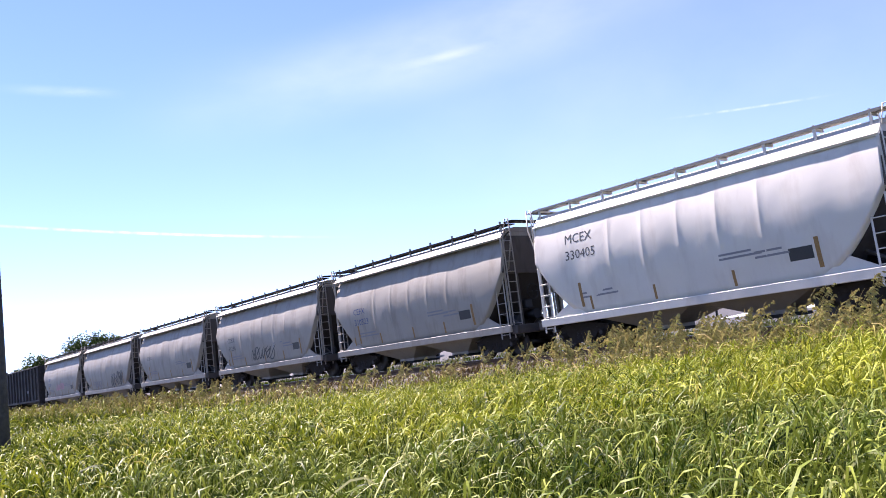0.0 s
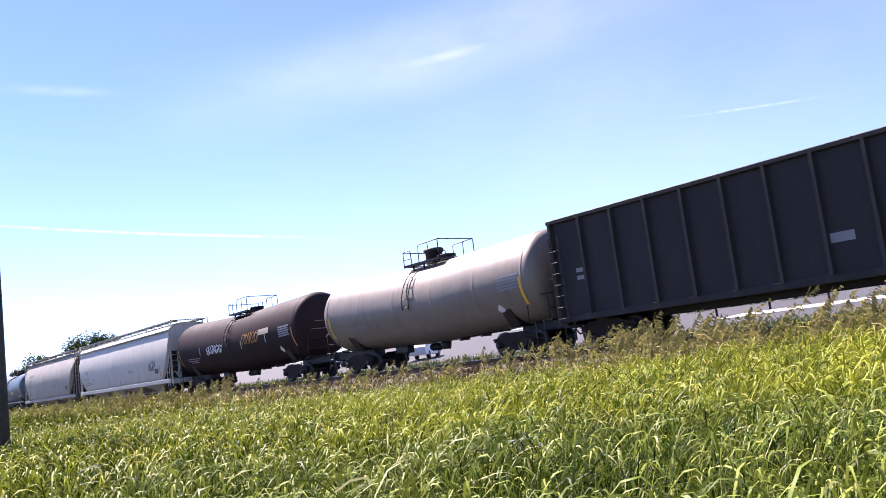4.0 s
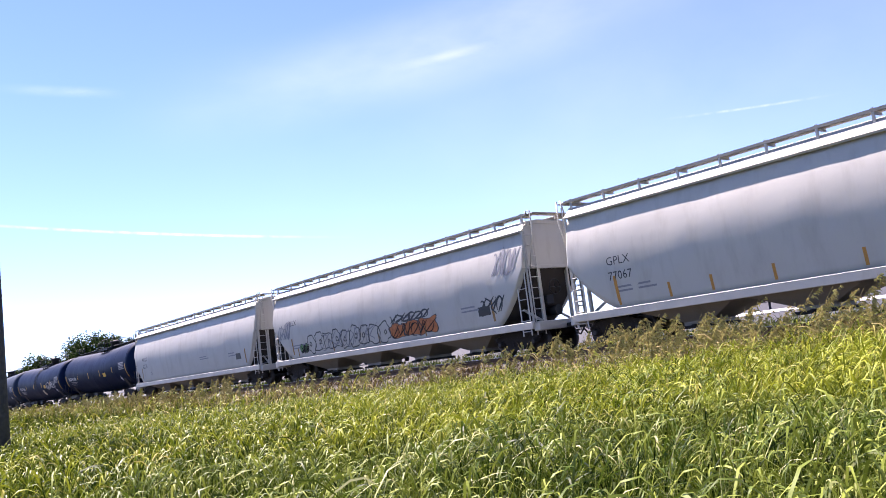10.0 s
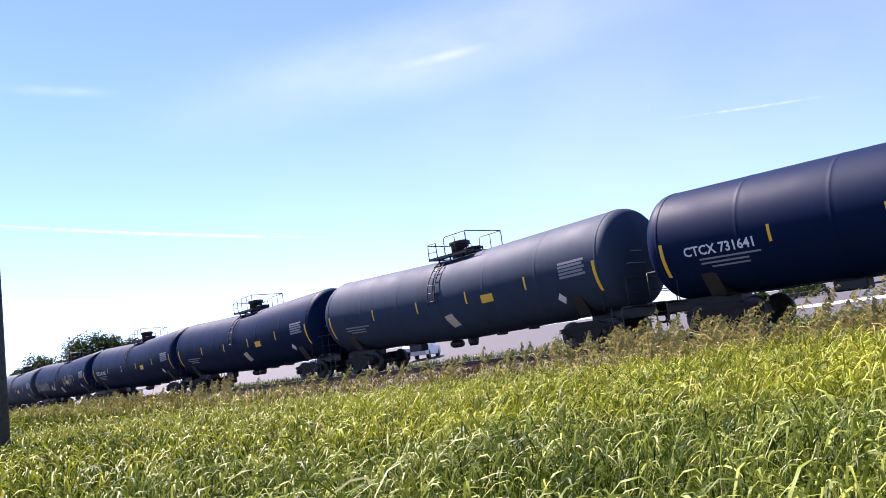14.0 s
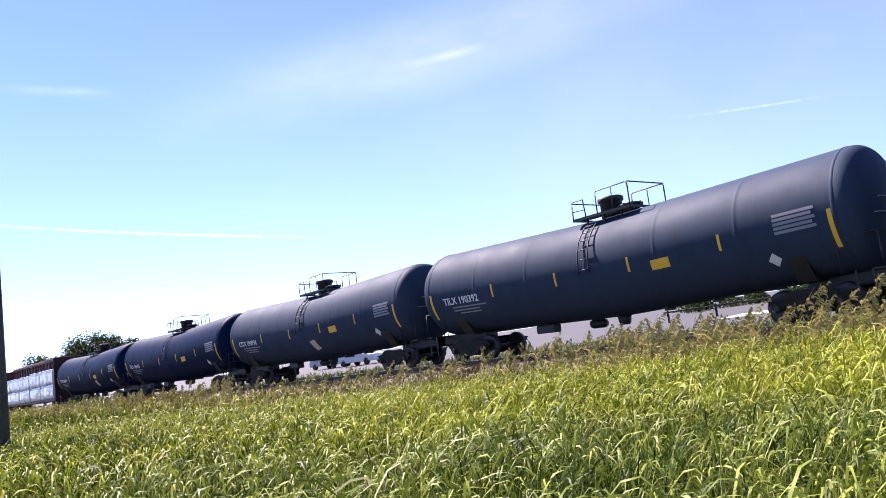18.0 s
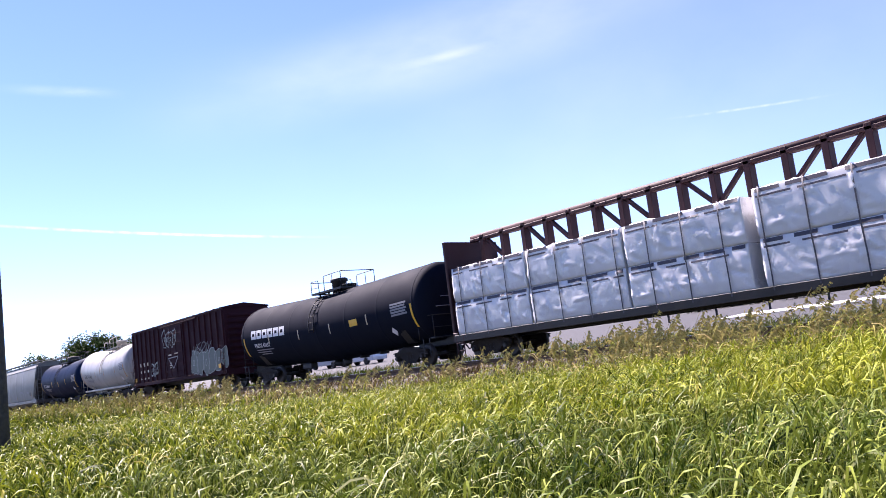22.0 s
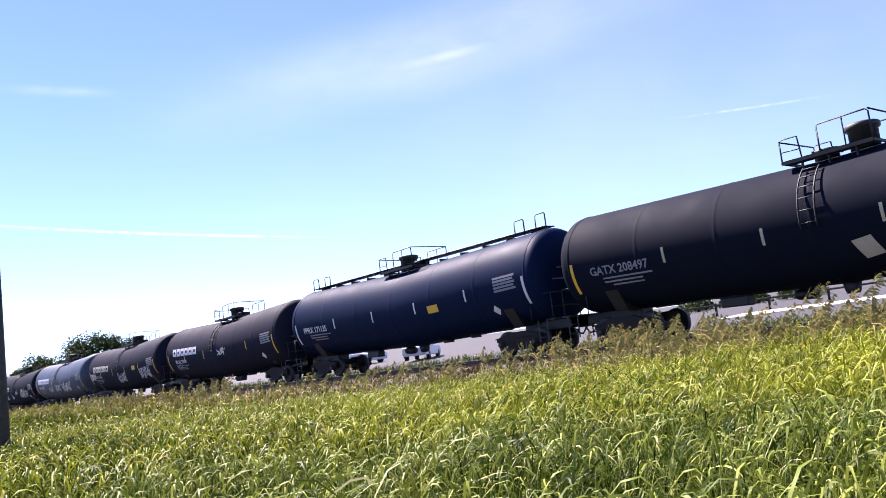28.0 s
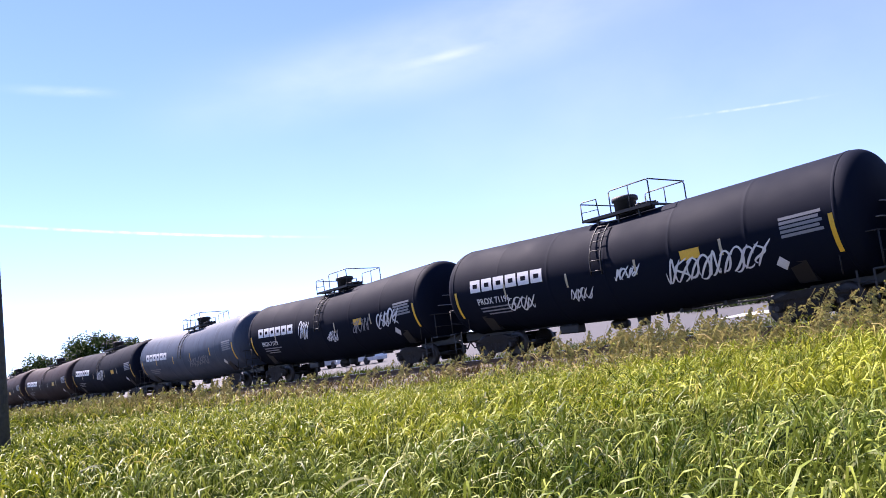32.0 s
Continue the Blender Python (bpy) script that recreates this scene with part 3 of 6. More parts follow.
weed = blade_mat("dead brown weeds", (0.017, 0.01105, 0.0051), (0.0595, 0.03825, 0.017), (0.1445, 0.102, 0.0425), (0.255, 0.204, 0.102), 0.12, 0.15)
rg = np.random.default_rng(66)
x, y = -95 * rg.uniform(0, 1, 30000) ** 1.4 + 6, rg.uniform(17.6, 20.0, 30000)
k = rg.uniform(0, 1, 30000) < 0.55 + 0.45 * np.sin(x * 0.9) * np.sin(x * 0.37 + 1)
x, y = x[k], y[k]
blades("track_weeds", weed, x, y, rg.uniform(0.25, 0.8, len(x)) * np.interp(x, (-60, -45, -12, -7), (1.0, 0.4, 0.4, 1.0)), rg.uniform(0.012, 0.03, len(x)) + 0.0004 * -x, rg.uniform(0.2, 1.3, len(x)), "dead brown weeds on the shoulder of the track", seed=67, zb=np.interp(y, (17.6, 18.3, 19.2, 20.3), (0.28, 0.34, 0.55, 0.7)))
x, y = rg.uniform(-105, -46, 14000), rg.uniform(16.6, 19.2, 14000)
blades("track_weeds", weed, x, y, rg.uniform(0.4, 1.05, 14000), rg.uniform(0.02, 0.05, 14000), rg.uniform(0.15, 0.9, 14000), "tall dead brown weeds beside the track", seed=72, zb=np.interp(y, (16.6, 18.3, 19.2), (0.14, 0.36, 0.55)))
rank = blade_mat("rank dark green grass", (0.0034, 0.0102, 0.00085), (0.0136, 0.0306, 0.00255), (0.0425, 0.068, 0.00595), (0.1105, 0.119, 0.017), 0.1, 0.15)
rg = np.random.default_rng(68)
x, y = rg.normal(-11.0, 3.4, 18000), rg.normal(3.6, 1.4, 18000)
blades("rank_grass", rank, x, y, rg.uniform(0.4, 0.8, 18000), rg.uniform(0.012, 0.026, 18000), rg.uniform(0.1, 0.6, 18000), "rank dark green grass round the pole", segs=4, seed=69)
straw = blade_mat("ripening golden grass", (0.05, 0.045, 0.008), (0.17, 0.145, 0.022), (0.33, 0.27, 0.055), (0.46, 0.38, 0.13), 0.08, 0.2)
rg = np.random.default_rng(77)
x, y = -13 * rg.uniform(0, 1, 14000) ** 0.8 - 1, rg.uniform(8.0, 17.6, 14000)
k = rg.uniform(0, 1, 14000) < 0.5 + 0.5 * np.sin(x * 1.1 + y) * np.sin(y * 0.9)
x, y = x[k], y[k]
blades("golden_grass", straw, x, y, growth(x, y) * rg.uniform(0.85, 1.25, len(x)), rg.uniform(0.008, 0.016, len(x)), rg.uniform(0.1, 0.7, len(x)), "ripening golden grass tops before the bank", segs=4, seed=78)
rg = np.random.default_rng(64)
x, y = -95 * rg.uniform(0, 1, 16000) ** 1.3 + 6, rg.uniform(25.2, 28.6, 16000)
blades("verge_grass", grass_green, x, y, rg.uniform(0.3, 0.68, 16000), rg.uniform(0.02, 0.05, 16000), rg.uniform(0.2, 0.9, 16000), "rough dark grass on the verge behind the track", seed=65, zb=np.interp(y, (25.2, 26.5, 29.0), (0.55, 0.6, 0.84)))

# ---------- pole, trees, distance ----------
wood = plain("grey weathered pole timber", (0.06, 0.054, 0.05), 0.9, 0, 14, 0.35, 0.6)
pole = thing("utility_pole", "grey weathered timber utility pole standing in the grass", "utility pole")
pm = Mesh()
pm.tube([(-17.67, 3.40, -0.3), (-17.67, 3.40, 2.0), (-17.67, 3.40, 5.0), (-17.67, 3.40, 9.5)], [0.19, 0.18, 0.165, 0.14], 18)
part("shaft", pm, wood, pole)

leaf = blade_mat("tree leaves", (0.0085, 0.0187, 0.00425), (0.0204, 0.0391, 0.00765), (0.0425, 0.068, 0.01445), (0.068, 0.0935, 0.0255), 0.1, 0.25)
bark = plain("brown bark", (0.09, 0.07, 0.05), 0.95, 0, 8, 0.4, 0.6)


def tree(x, y, z0, h, spread, seed, leaves=6500, size=0.32):
    rg = random.Random(seed)
    t = thing("tree", "leafy green deciduous tree in the distance", "tree", "trees in the distance")
    tr = Mesh()
    tr.tube([(0, 0, -0.3), (0.1, 0, h * 0.25), (-0.1, 0.1, h * 0.5), (0.1, 0, h * 0.8)], [h * 0.03, h * 0.024, h * 0.016, h * 0.005], 9)
    centres = []
    for k in range(16):
        a, e = rg.uniform(0, 6.283), rg.uniform(0.15, 1.0)
        b = h * rg.uniform(0.22, 0.6)
        rr = spread * math.sqrt(rg.random()) * (1.05 - 0.5 * e)
        c = (rr * math.cos(a), rr * math.sin(a), h * (0.3 + 0.62 * e))
        centres.append((c, spread * rg.uniform(0.26, 0.44)))
        tr.tube([(0, 0, b), (c[0] * 0.55, c[1] * 0.55, (b + c[2]) / 2), c], [h * 0.011, h * 0.007, h * 0.002], 5)
    part("trunk", tr, bark, t)
    cr = Mesh()
    for k in range(leaves):
        c, rad = centres[rg.randrange(len(centres))]
        u = Vector((rg.gauss(0, 1), rg.gauss(0, 1), rg.gauss(0, 0.8))).normalized() * rad * rg.random() ** 0.4
        q = Vector(c) + u
        d1 = Vector((rg.gauss(0, 1), rg.gauss(0, 1), rg.gauss(0, 1))).normalized() * size * rg.uniform(0.5, 1.1)
        d2 = d1.cross(Vector((rg.gauss(0, 1), rg.gauss(0, 1), rg.gauss(0, 1)))).normalized() * size * 0.4
        o = len(cr.v)
        cr.v += [q - d1, q + d2, q + d1, q - d2]
        cr.face((o, o + 1, o + 2, o + 3))
    part("crown", cr, leaf, t)
    t.matrix_basis = pose(x, y, z0)
    return t


for i, (x, y, h, s) in enumerate(((-162, 48.0, 11.6, 6.2), (-160, 52.5, 11.0, 4.4), (-167, 44.2, 10.6, 5.8), (-172, 41.2, 9.2, 5.2), (-178, 40.0, 7.0, 3.8), (-300, 64, 12.5, 4.5), (-310, 69, 14.0, 4.5), (-300, 75, 13.0, 5.0), (-290, 79, 11.0, 5.0))):
    tree(x, y, land(y) - 0.1, h + 2.1 - land(y), s, 70 + i)


def shrub(x, y, h, s, seed):
    rg = random.Random(seed)
    t = thing("shrub", "low green bush behind the yard", "shrub", "bushes behind the yard")
    stem = Mesh()
    for k in range(6):
        a = k * 1.05
        stem.tube([(0, 0, -0.1), (s * 0.3 * math.cos(a), s * 0.2 * math.sin(a), h * 0.5), (s * 0.6 * math.cos(a), s * 0.35 * math.sin(a), h * 0.8)], [0.04, 0.03, 0.01], 5)
    part("stem", stem, bark, t)
    cr = Mesh()
    for k in range(520):
        a, e = rg.uniform(0, 6.283), rg.random()
        rr = math.sqrt(rg.random()) * (1.0 - 0.45 * e)
        q = Vector((s * rr * math.cos(a), s * 0.6 * rr * math.sin(a), h * (0.08 + 0.9 * e * (1 - 0.35 * rr))))
        d1 = Vector((rg.gauss(0, 1), rg.gauss(0, 1), rg.gauss(0, 1))).normalized() * rg.uniform(0.06, 0.13)
        d2 = d1.cross(Vector((rg.gauss(0, 1), rg.gauss(0, 1), 0.3))).normalized() * 0.05
        o = len(cr.v)
        cr.v += [q - d1, q + d2, q + d1, q - d2]
        cr.face((o, o + 1, o + 2, o + 3))
    part("crown", cr, leaf, t)
    t.matrix_basis = pose(x, y, land(y))


rsb = random.Random(15)
for k in range(9):
    shrub(-25 - k * 1.3 + rsb.uniform(-0.6, 0.6), 50.5 + rsb.uniform(-0.6, 2.0), rsb.uniform(0.6, 1.2), rsb.uniform(1.0, 1.8), 200 + k)


def parked_car(x, y, turn, body_mat, label):
    c = thing("parked_car", label, "car", "cars parked in the yard")
    glass = plain("dark car glass", (0.02, 0.022, 0.025), 0.08, 0, 5, 0.1, 0)
    tyre = plain("black tyre rubber", (0.02, 0.02, 0.02), 0.85, 0, 20, 0.2, 0.2)
    b = Mesh()
    low = [(-2.2, 0.3), (2.15, 0.3), (2.25, 0.55), (2.15, 0.82), (1.2, 0.95), (-2.05, 1.0), (-2.25, 0.85), (-2.28, 0.5)]
    rings = []
    for yy, q in ((-0.88, 0.93), (-0.82, 1.0), (0.82, 1.0), (0.88, 0.93)):
        rings.append([(px * q, yy, 0.62 + (pz - 0.62) * q) for px, pz in low])
    b.loft(rings, smooth=False)
    body = part("body", b, body_mat, c)
    k = Mesh()
    cab = [(-1.95, 0.98), (1.15, 0.93), (0.35, 1.42), (-1.5, 1.45)]
    k.loft([[(px, -0.8 * (1 if pz < 1.2 else 0.82), pz) for px, pz in cab], [(px, 0.8 * (1 if pz < 1.2 else 0.82), pz) for px, pz in cab]], smooth=False)
    part("cabin", k, body_mat, c)
    for nm, quad in (("windscreen", [(1.1, 0.99), (0.42, 1.39)]), ("rear_window", [(-1.92, 1.04), (-1.54, 1.41)])):
        s = 1 if quad[0][0] > 0 else -1
        gq = Mesh()
        (xa, za), (xb, zb) = quad
        gq.v += [(xa + 0.02 * s, -0.7, za), (xa + 0.02 * s, 0.7, za), (xb + 0.02 * s, 0.6, zb), (xb + 0.02 * s, -0.6, zb)]
        gq.v += [(p[0] - 0.03 * s, p[1], p[2]) for p in gq.v[:4]]
        gq.face((0, 1, 2, 3)), gq.face((7, 6, 5, 4))
        for i in range(4):
            gq.face((i, (i + 1) % 4, 4 + (i + 1) % 4, 4 + i))
        part(nm, gq, glass, c)
    for s in (-1, 1):
        w = Mesh()
        w.prism([(-1.6, 1.06), (0.85, 1.03), (0.3, 1.37), (-1.4, 1.39)], "y", s * 0.76, s * 0.79)
        part("side_window", w, glass, c)
        for px in (-1.4, 1.4):
            t = Mesh()
            t.lathe([(-0.1, 0.2), (-0.1, 0.3), (0.1, 0.3), (0.1, 0.2)], (px, s * 0.78, 0.31), "y", 18)
            wh = part("wheel", t, tyre, c)
            rm = Mesh()
            rm.lathe([(-0.03, 0.2), (0.03, 0.17), (0.03, 0.04)], (px, s * 0.86, 0.31), "y", 14)
            part("rim", rm, wheel_steel, wh)
    c.matrix_basis = pose(x, y, land(y) + 0.012, 0, 0, turn)
    return c


car_white = paint("white car paint", (0.75, 0.75, 0.76), 0.25, 0, (0.5, 0.48, 0.45), 0.1, 0.5, 0.0)
car_silver = paint("silver car paint", (0.5, 0.51, 0.53), 0.3, 0.4, (0.4, 0.38, 0.36), 0.1, 0.5, 0.0)
parked_car(-46.2, 35.8, 128, car_white, "white hatchback parked on the asphalt yard")
parked_car(-58.0, 38.5, 10, car_white, "white car parked side-on in the yard")
parked_car(-64.5, 39.5, 5, car_silver, "silver car parked in the yard")

# posts and rail at the yard's edge
fence = thing("guard_rail", "low dark guard rail on posts at the yard's edge", "guard rail")
for k in range(9):
    fp = Mesh()
    fp.box((-29 + 3.2 * k, 41.0, land(41) + 0.35), (0.1, 0.1, 0.75), 0.01)
    part("post", fp, steel_dark, fence)
fr = Mesh()
fr.box((-16.2, 40.95, land(41) + 0.62), (26.0, 0.05, 0.1), 0.01)
part("beam", fr, steel_dark, fence)

# ---------- high thin cloud and a vapour trail, far behind everything ----------
def cloud_mat(name, scale, stretch, lo, hi, amount, glow):
    m = bpy.data.materials.new(name)
    m.use_nodes = True
    nt = m.node_tree
    nt.nodes.remove(nt.nodes["Principled BSDF"])
    em = nt.nodes.new("ShaderNodeEmission")
    em.inputs["Color"].default_value, em.inputs["Strength"].default_value = (1.0, 0.98, 1.0, 1), glow
    tr = nt.nodes.new("ShaderNodeBsdfTransparent")
    mx = nt.nodes.new("ShaderNodeMixShader")
    f = ramp(nt, noise_tex(nt, scale, 6.0, stretch, 0.55), lo, hi, (0, 0, 0), (amount,) * 3)
    uv = nt.nodes.new("ShaderNodeUVMap")
    sx = nt.nodes.new("ShaderNodeSeparateXYZ")
    nt.links.new(uv.outputs[0], sx.inputs[0])
    prev = f
    for k in (0, 1):
        edge = nt.nodes.new("ShaderNodeValToRGB")
        e = edge.color_ramp.elements
        e[0].color, e[1].color = (0, 0, 0, 1), (0, 0, 0, 1)
        q = e.new(0.5)
        q.color = (1, 1, 1, 1)
        edge.color_ramp.interpolation = "EASE"
        nt.links.new(sx.outputs[k], edge.inputs[0])
        mu = nt.nodes.new("ShaderNodeMath")
        mu.operation = "MULTIPLY"
        nt.links.new(prev, mu.inputs[0])
        nt.links.new(edge.outputs[0], mu.inputs[1])
        prev = mu.outputs[0]
    nt.links.new(prev, mx.inputs[0])
    nt.links.new(tr.outputs[0], mx.inputs[1])
    nt.links.new(em.outputs[0], mx.inputs[2])
    nt.links.new(mx.outputs[0], nt.nodes["Material Output"].inputs["Surface"])
    return m


def sky_ribbon(name, material, a, b, wide, label, dist=3600.0, n=24):
    """A curved strip of cloud from a to b, given as (degrees left of +y, degrees up)."""
    vs, fs, uvs = [], [], []
    for k in range(n + 1):
        t = k / n
        az, el = radians(a[0] + (b[0] - a[0]) * t), a[1] + (b[1] - a[1]) * t
        for s in (-0.5, 0.5):
            e = radians(el + s * wide)
            vs.append((-dist * math.sin(az) * math.cos(e), dist * math.cos(az) * math.cos(e), dist * math.sin(e)))
            uvs.append((t, s + 0.5))
    for k in range(n):
        fs.append((2 * k, 2 * k + 2, 2 * k + 3, 2 * k + 1))
    me = bpy.data.meshes.new(name)
    me.from_pydata(vs, [], fs)
    lay = me.uv_layers.new(name="UVMap")
    for lp in me.loops:
        lay.data[lp.index].uv = uvs[lp.vertex_index]
    return tagged(part(name, me, material), label, "cloud", kind="structure")


cirrus = cloud_mat("thin cirrus", 0.0018, (1.0, 1.0, 2.6), 0.1, 0.95, 0.26, 0.54)
faint = cloud_mat("faint vapour trail", 0.02, (1.0, 1.0, 1.0), 0.3, 0.65, 0.2, 0.52)
trail = cloud_mat("vapour trail", 0.02, (1.0, 1.0, 1.0), 0.3, 0.65, 0.5, 0.55)
sky_ribbon("vapour_trail", trail, (84.0, 12.0), (55.0, 8.95), 0.28, "thin white vapour trail low in the sky")
sky_ribbon("vapour_trail", faint, (34.0, 14.0), (22.0, 13.15), 0.25, "short faint vapour trail")
sky_ribbon("cirrus_cloud", cirrus, (74.0, 17.5), (22.0, 25.0), 8.0, "soft streaks of high cirrus cloud")
wisp = cloud_mat("faint wisp of cirrus", 0.004, (1.0, 1.0, 2.4), 0.2, 0.8, 0.2, 0.55)
haze = cloud_mat("thin high haze", 0.0009, (1.0, 1.0, 1.6), 0.0, 0.9, 0.14, 0.53)
sky_ribbon("cirrus_cloud", wisp, (79.0, 19.8), (70.0, 19.6), 0.9, "small wisp of high cirrus")
sky_ribbon("cirrus_cloud", wisp, (52.0, 20.2), (44.0, 21.0), 0.9, "small wisp of high cirrus")
sky_ribbon("high_haze", haze, (76.0, 14.0), (-10.0, 17.0), 30.0, "thin veil of high haze", dist=3900.0)


# ---------- single tall stalks at the bank's edge, which sway in the wind ----------
STALKS = []
for i, (x, h) in enumerate(((-8.6, 1.65), (-8.1, 1.66), (-6.8, 1.7), (-6.2, 1.75), (-5.7, 1.6), (-7.2, 1.5), (-11.0, 1.5), (-12.0, 1.62), (-13.4, 1.45), (-9.6, 1.55), (-10.6, 1.4), (-15.5, 1.3),
                            (-12.7, 1.35), (-14.4, 1.3), (-20.5, 1.25), (-22.0, 1.3), (-25.6, 1.3), (-28.5, 1.25), (-33.0, 1.3), (-46.0, 1.5), (-52.0, 1.6), (-55.0, 1.7), (-58.0, 1.6), (-17.5, 1.2))):
    rg = random.Random(500 + i)
    y = 15.6 + rg.uniform(-0.5, 0.6)
    st = thing("grass_stalk", "tall grass stalk with a brown-green seed head", "grass", "tall grass stalks on the bank")
    far = math.hypot(x, y)
    lx = rg.uniform(0.12, 0.4)
    f = lambda t: (lx * h * t * t, 0.05 * h * t, h * t)
    sm = Mesh()
    sm.tube([f(t / 6) for t in range(7)], [0.006 + 0.0002 * far] * 4 + [0.005, 0.004, 0.003], 5)
    part("stem", sm, grass_stem, st)
    for q in range(3):
        t, a, ln = 0.25 + 0.2 * q, rg.uniform(-0.7, 0.7) + 3.14 * (q % 2), rg.uniform(0.3, 0.5)
        b = f(t)
        lf = Mesh()
        rows = []
        for u in range(6):
            v = u / 5
            e = 0.014 * math.sin(math.pi * (0.15 + 0.8 * v))
            rows.append([(b[0] + math.cos(a) * ln * v, b[1] + math.sin(a) * ln * v - e, b[2] + 0.2 * math.sin(2.4 * v)), (b[0] + math.cos(a) * ln * v, b[1] + math.sin(a) * ln * v + e, b[2] + 0.2 * math.sin(2.4 * v) + 0.006)])
        lf.loft(rows, closed=False, caps=False)
        part("leaf", lf, leaf_green, st)
    hd = Mesh()
    hl = rg.uniform(0.36, 0.5)
    panicle(hd, f, h, hl, far, rg, 9)
    tagged(part("seed_head", hd, grass_seed, st), kind="stuff")
    STALKS.append((st, x, y, land(y) - 0.02, 0.9 + 0.5 * rg.random(), rg.uniform(0, 6.283)))

# ---------- railway vehicles: local x forward, z from the rail head ----------
def wheelset_mesh():
    m = Mesh()
    for s in (-1, 1):
        y = 0.7175 * s
        prof = [(-0.068, 0.15), (-0.066, 0.36), (-0.068, 0.455), (0.03, 0.452), (0.045, 0.478), (0.07, 0.474), (0.068, 0.37), (0.03, 0.33), (0.03, 0.15)]
        prof = [(y - s * (a), r) for a, r in prof]
        m.lathe(prof, (0, 0, 0), "y", 28)
        m.lathe([(y + s * 0.12, 0.07), (y + s * 0.46, 0.07)], (0, 0, 0), "y", 12)
    m.lathe([(-0.72, 0.085), (0.72, 0.085)], (0, 0, 0), "y", 12)
    for k in range(5):
        a = k * 1.2566
        for y in (-0.80, 0.80):
            m.lathe([(y - 0.012, 0.035), (y + 0.012, 0.035)], (0.27 * math.cos(a), 0, 0.27 * math.sin(a)), "y", 8)
    return m


def sideframe_mesh():
    m = Mesh()
    top = [(-1.15, 0.56), (-1.12, 0.66), (-0.8, 0.7), (-0.42, 0.83), (0.42, 0.83), (0.8, 0.7), (1.12, 0.66), (1.15, 0.56)]
    low = [(0.72, 0.54), (0.48, 0.3), (0.38, 0.22), (-0.38, 0.22), (-0.48, 0.3), (-0.72, 0.54)]
    m.prism(top + low, "y", -0.055, 0.055)
    m.prism([(-1.15, 0.66), (1.15, 0.66), (1.15, 0.7), (0.8, 0.74), (0.42, 0.87), (-0.42, 0.87), (-0.8, 0.74), (-1.15, 0.7)], "y", -0.1, 0.1)
    m.prism([(-0.4, 0.2), (0.4, 0.2), (0.5, 0.3), (-0.5, 0.3)], "y", -0.12, 0.12)
    for s in (-1, 1):
        m.box((s * 0.875, 0.02, 0.5), (0.34, 0.2, 0.22), 0.03)
        m.lathe([(-0.17, 0.09), (-0.13, 0.12), (0.1, 0.12)], (s * 0.875, 0, 0.457), "y", 14)
    return m


def spring_mesh():
    return Mesh().tube([(0.07 * math.cos(a), 0.07 * math.sin(a), 0.3 + 0.27 * a / 31.4) for a in [k * 0.785 for k in range(41)]], 0.014, 4)


WHEELSETS = []


def truck(car, x):
    b = Mesh()
    b.box((0, 0, 0.66), (0.36, 2.1, 0.2), 0.03)
    b.lathe([(0.74, 0.22), (0.84, 0.2)], (0, 0, 0), "z", 16)
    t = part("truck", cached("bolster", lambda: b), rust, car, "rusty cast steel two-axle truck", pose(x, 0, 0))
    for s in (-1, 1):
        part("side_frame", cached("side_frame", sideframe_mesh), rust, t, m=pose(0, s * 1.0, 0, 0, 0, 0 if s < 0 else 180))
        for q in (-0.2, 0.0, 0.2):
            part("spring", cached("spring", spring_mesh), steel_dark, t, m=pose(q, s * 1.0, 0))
        WHEELSETS.append((car, part("wheelset", cached("wheelset", wheelset_mesh), wheel_steel, t, m=pose(s * 0.875, 0, 0.457)), s * 0.875))
    return t


def coupler_mesh():
    m = Mesh()
    m.box((-0.35, 0, 0.87), (0.75, 0.14, 0.18), 0.03)
    m.prism([(-0.02, -0.16), (0.2, -0.17), (0.26, -0.06), (0.12, 0.0), (0.24, 0.12), (0.16, 0.2), (-0.02, 0.14)], "z", 0.73, 1.01)
    m.tube([(-0.1, 0.2, 0.95), (0.0, 0.24, 0.7), (0.2, 0.22, 0.5), (0.42, 0.2, 0.56)], 0.03, 6)
    return m


def couplers(car, x0, x1):
    me = cached("coupler", coupler_mesh)
    part("coupler", me, steel_dark, car, m=pose(x1 - 0.22, 0, 0))
    part("coupler", me, steel_dark, car, m=pose(x0 + 0.22, 0, 0, 0, 0, 180))


def ladder_mesh(h, w, step=0.38, r=0.016):
    """In the x-z plane, foot at the origin."""
    m = Mesh()
    for s in (-0.5, 0.5):
        m.box((s * w, 0, h / 2), (0.055, 0.02, h), 0.004)
    n = int(h / step)
    for k in range(n):
        m.tube([(-w / 2, 0, 0.15 + k * step), (w / 2, 0, 0.15 + k * step)], r, 5)
    return m


def brake_wheel_mesh():
    m = Mesh()
    m.tube([(0, 0.28 * math.cos(a), 0.28 * math.sin(a)) for a in [k * math.pi / 10 for k in range(21)]], 0.018, 6)
    for k in range(4):
        a = k * math.pi / 2
        m.tube([(0, 0, 0), (0, 0.28 * math.cos(a), 0.28 * math.sin(a))], 0.012, 5)
    return m


cream_mark = plain("yellowed white marking", (0.42, 0.38, 0.3), 0.6, 0, 30, 0.15, 0)


old_strip = plain("faded orange strip", (0.26, 0.15, 0.05), 0.7, 0, 30, 0.25, 0)


# ----- tank cars -----
def side_of(r, zc):
    def shape(x, z):
        d = max(-r * 0.999, min(r * 0.999, z - zc))
        return -math.sqrt((r + 0.006) ** 2 - d * d)
    return shape


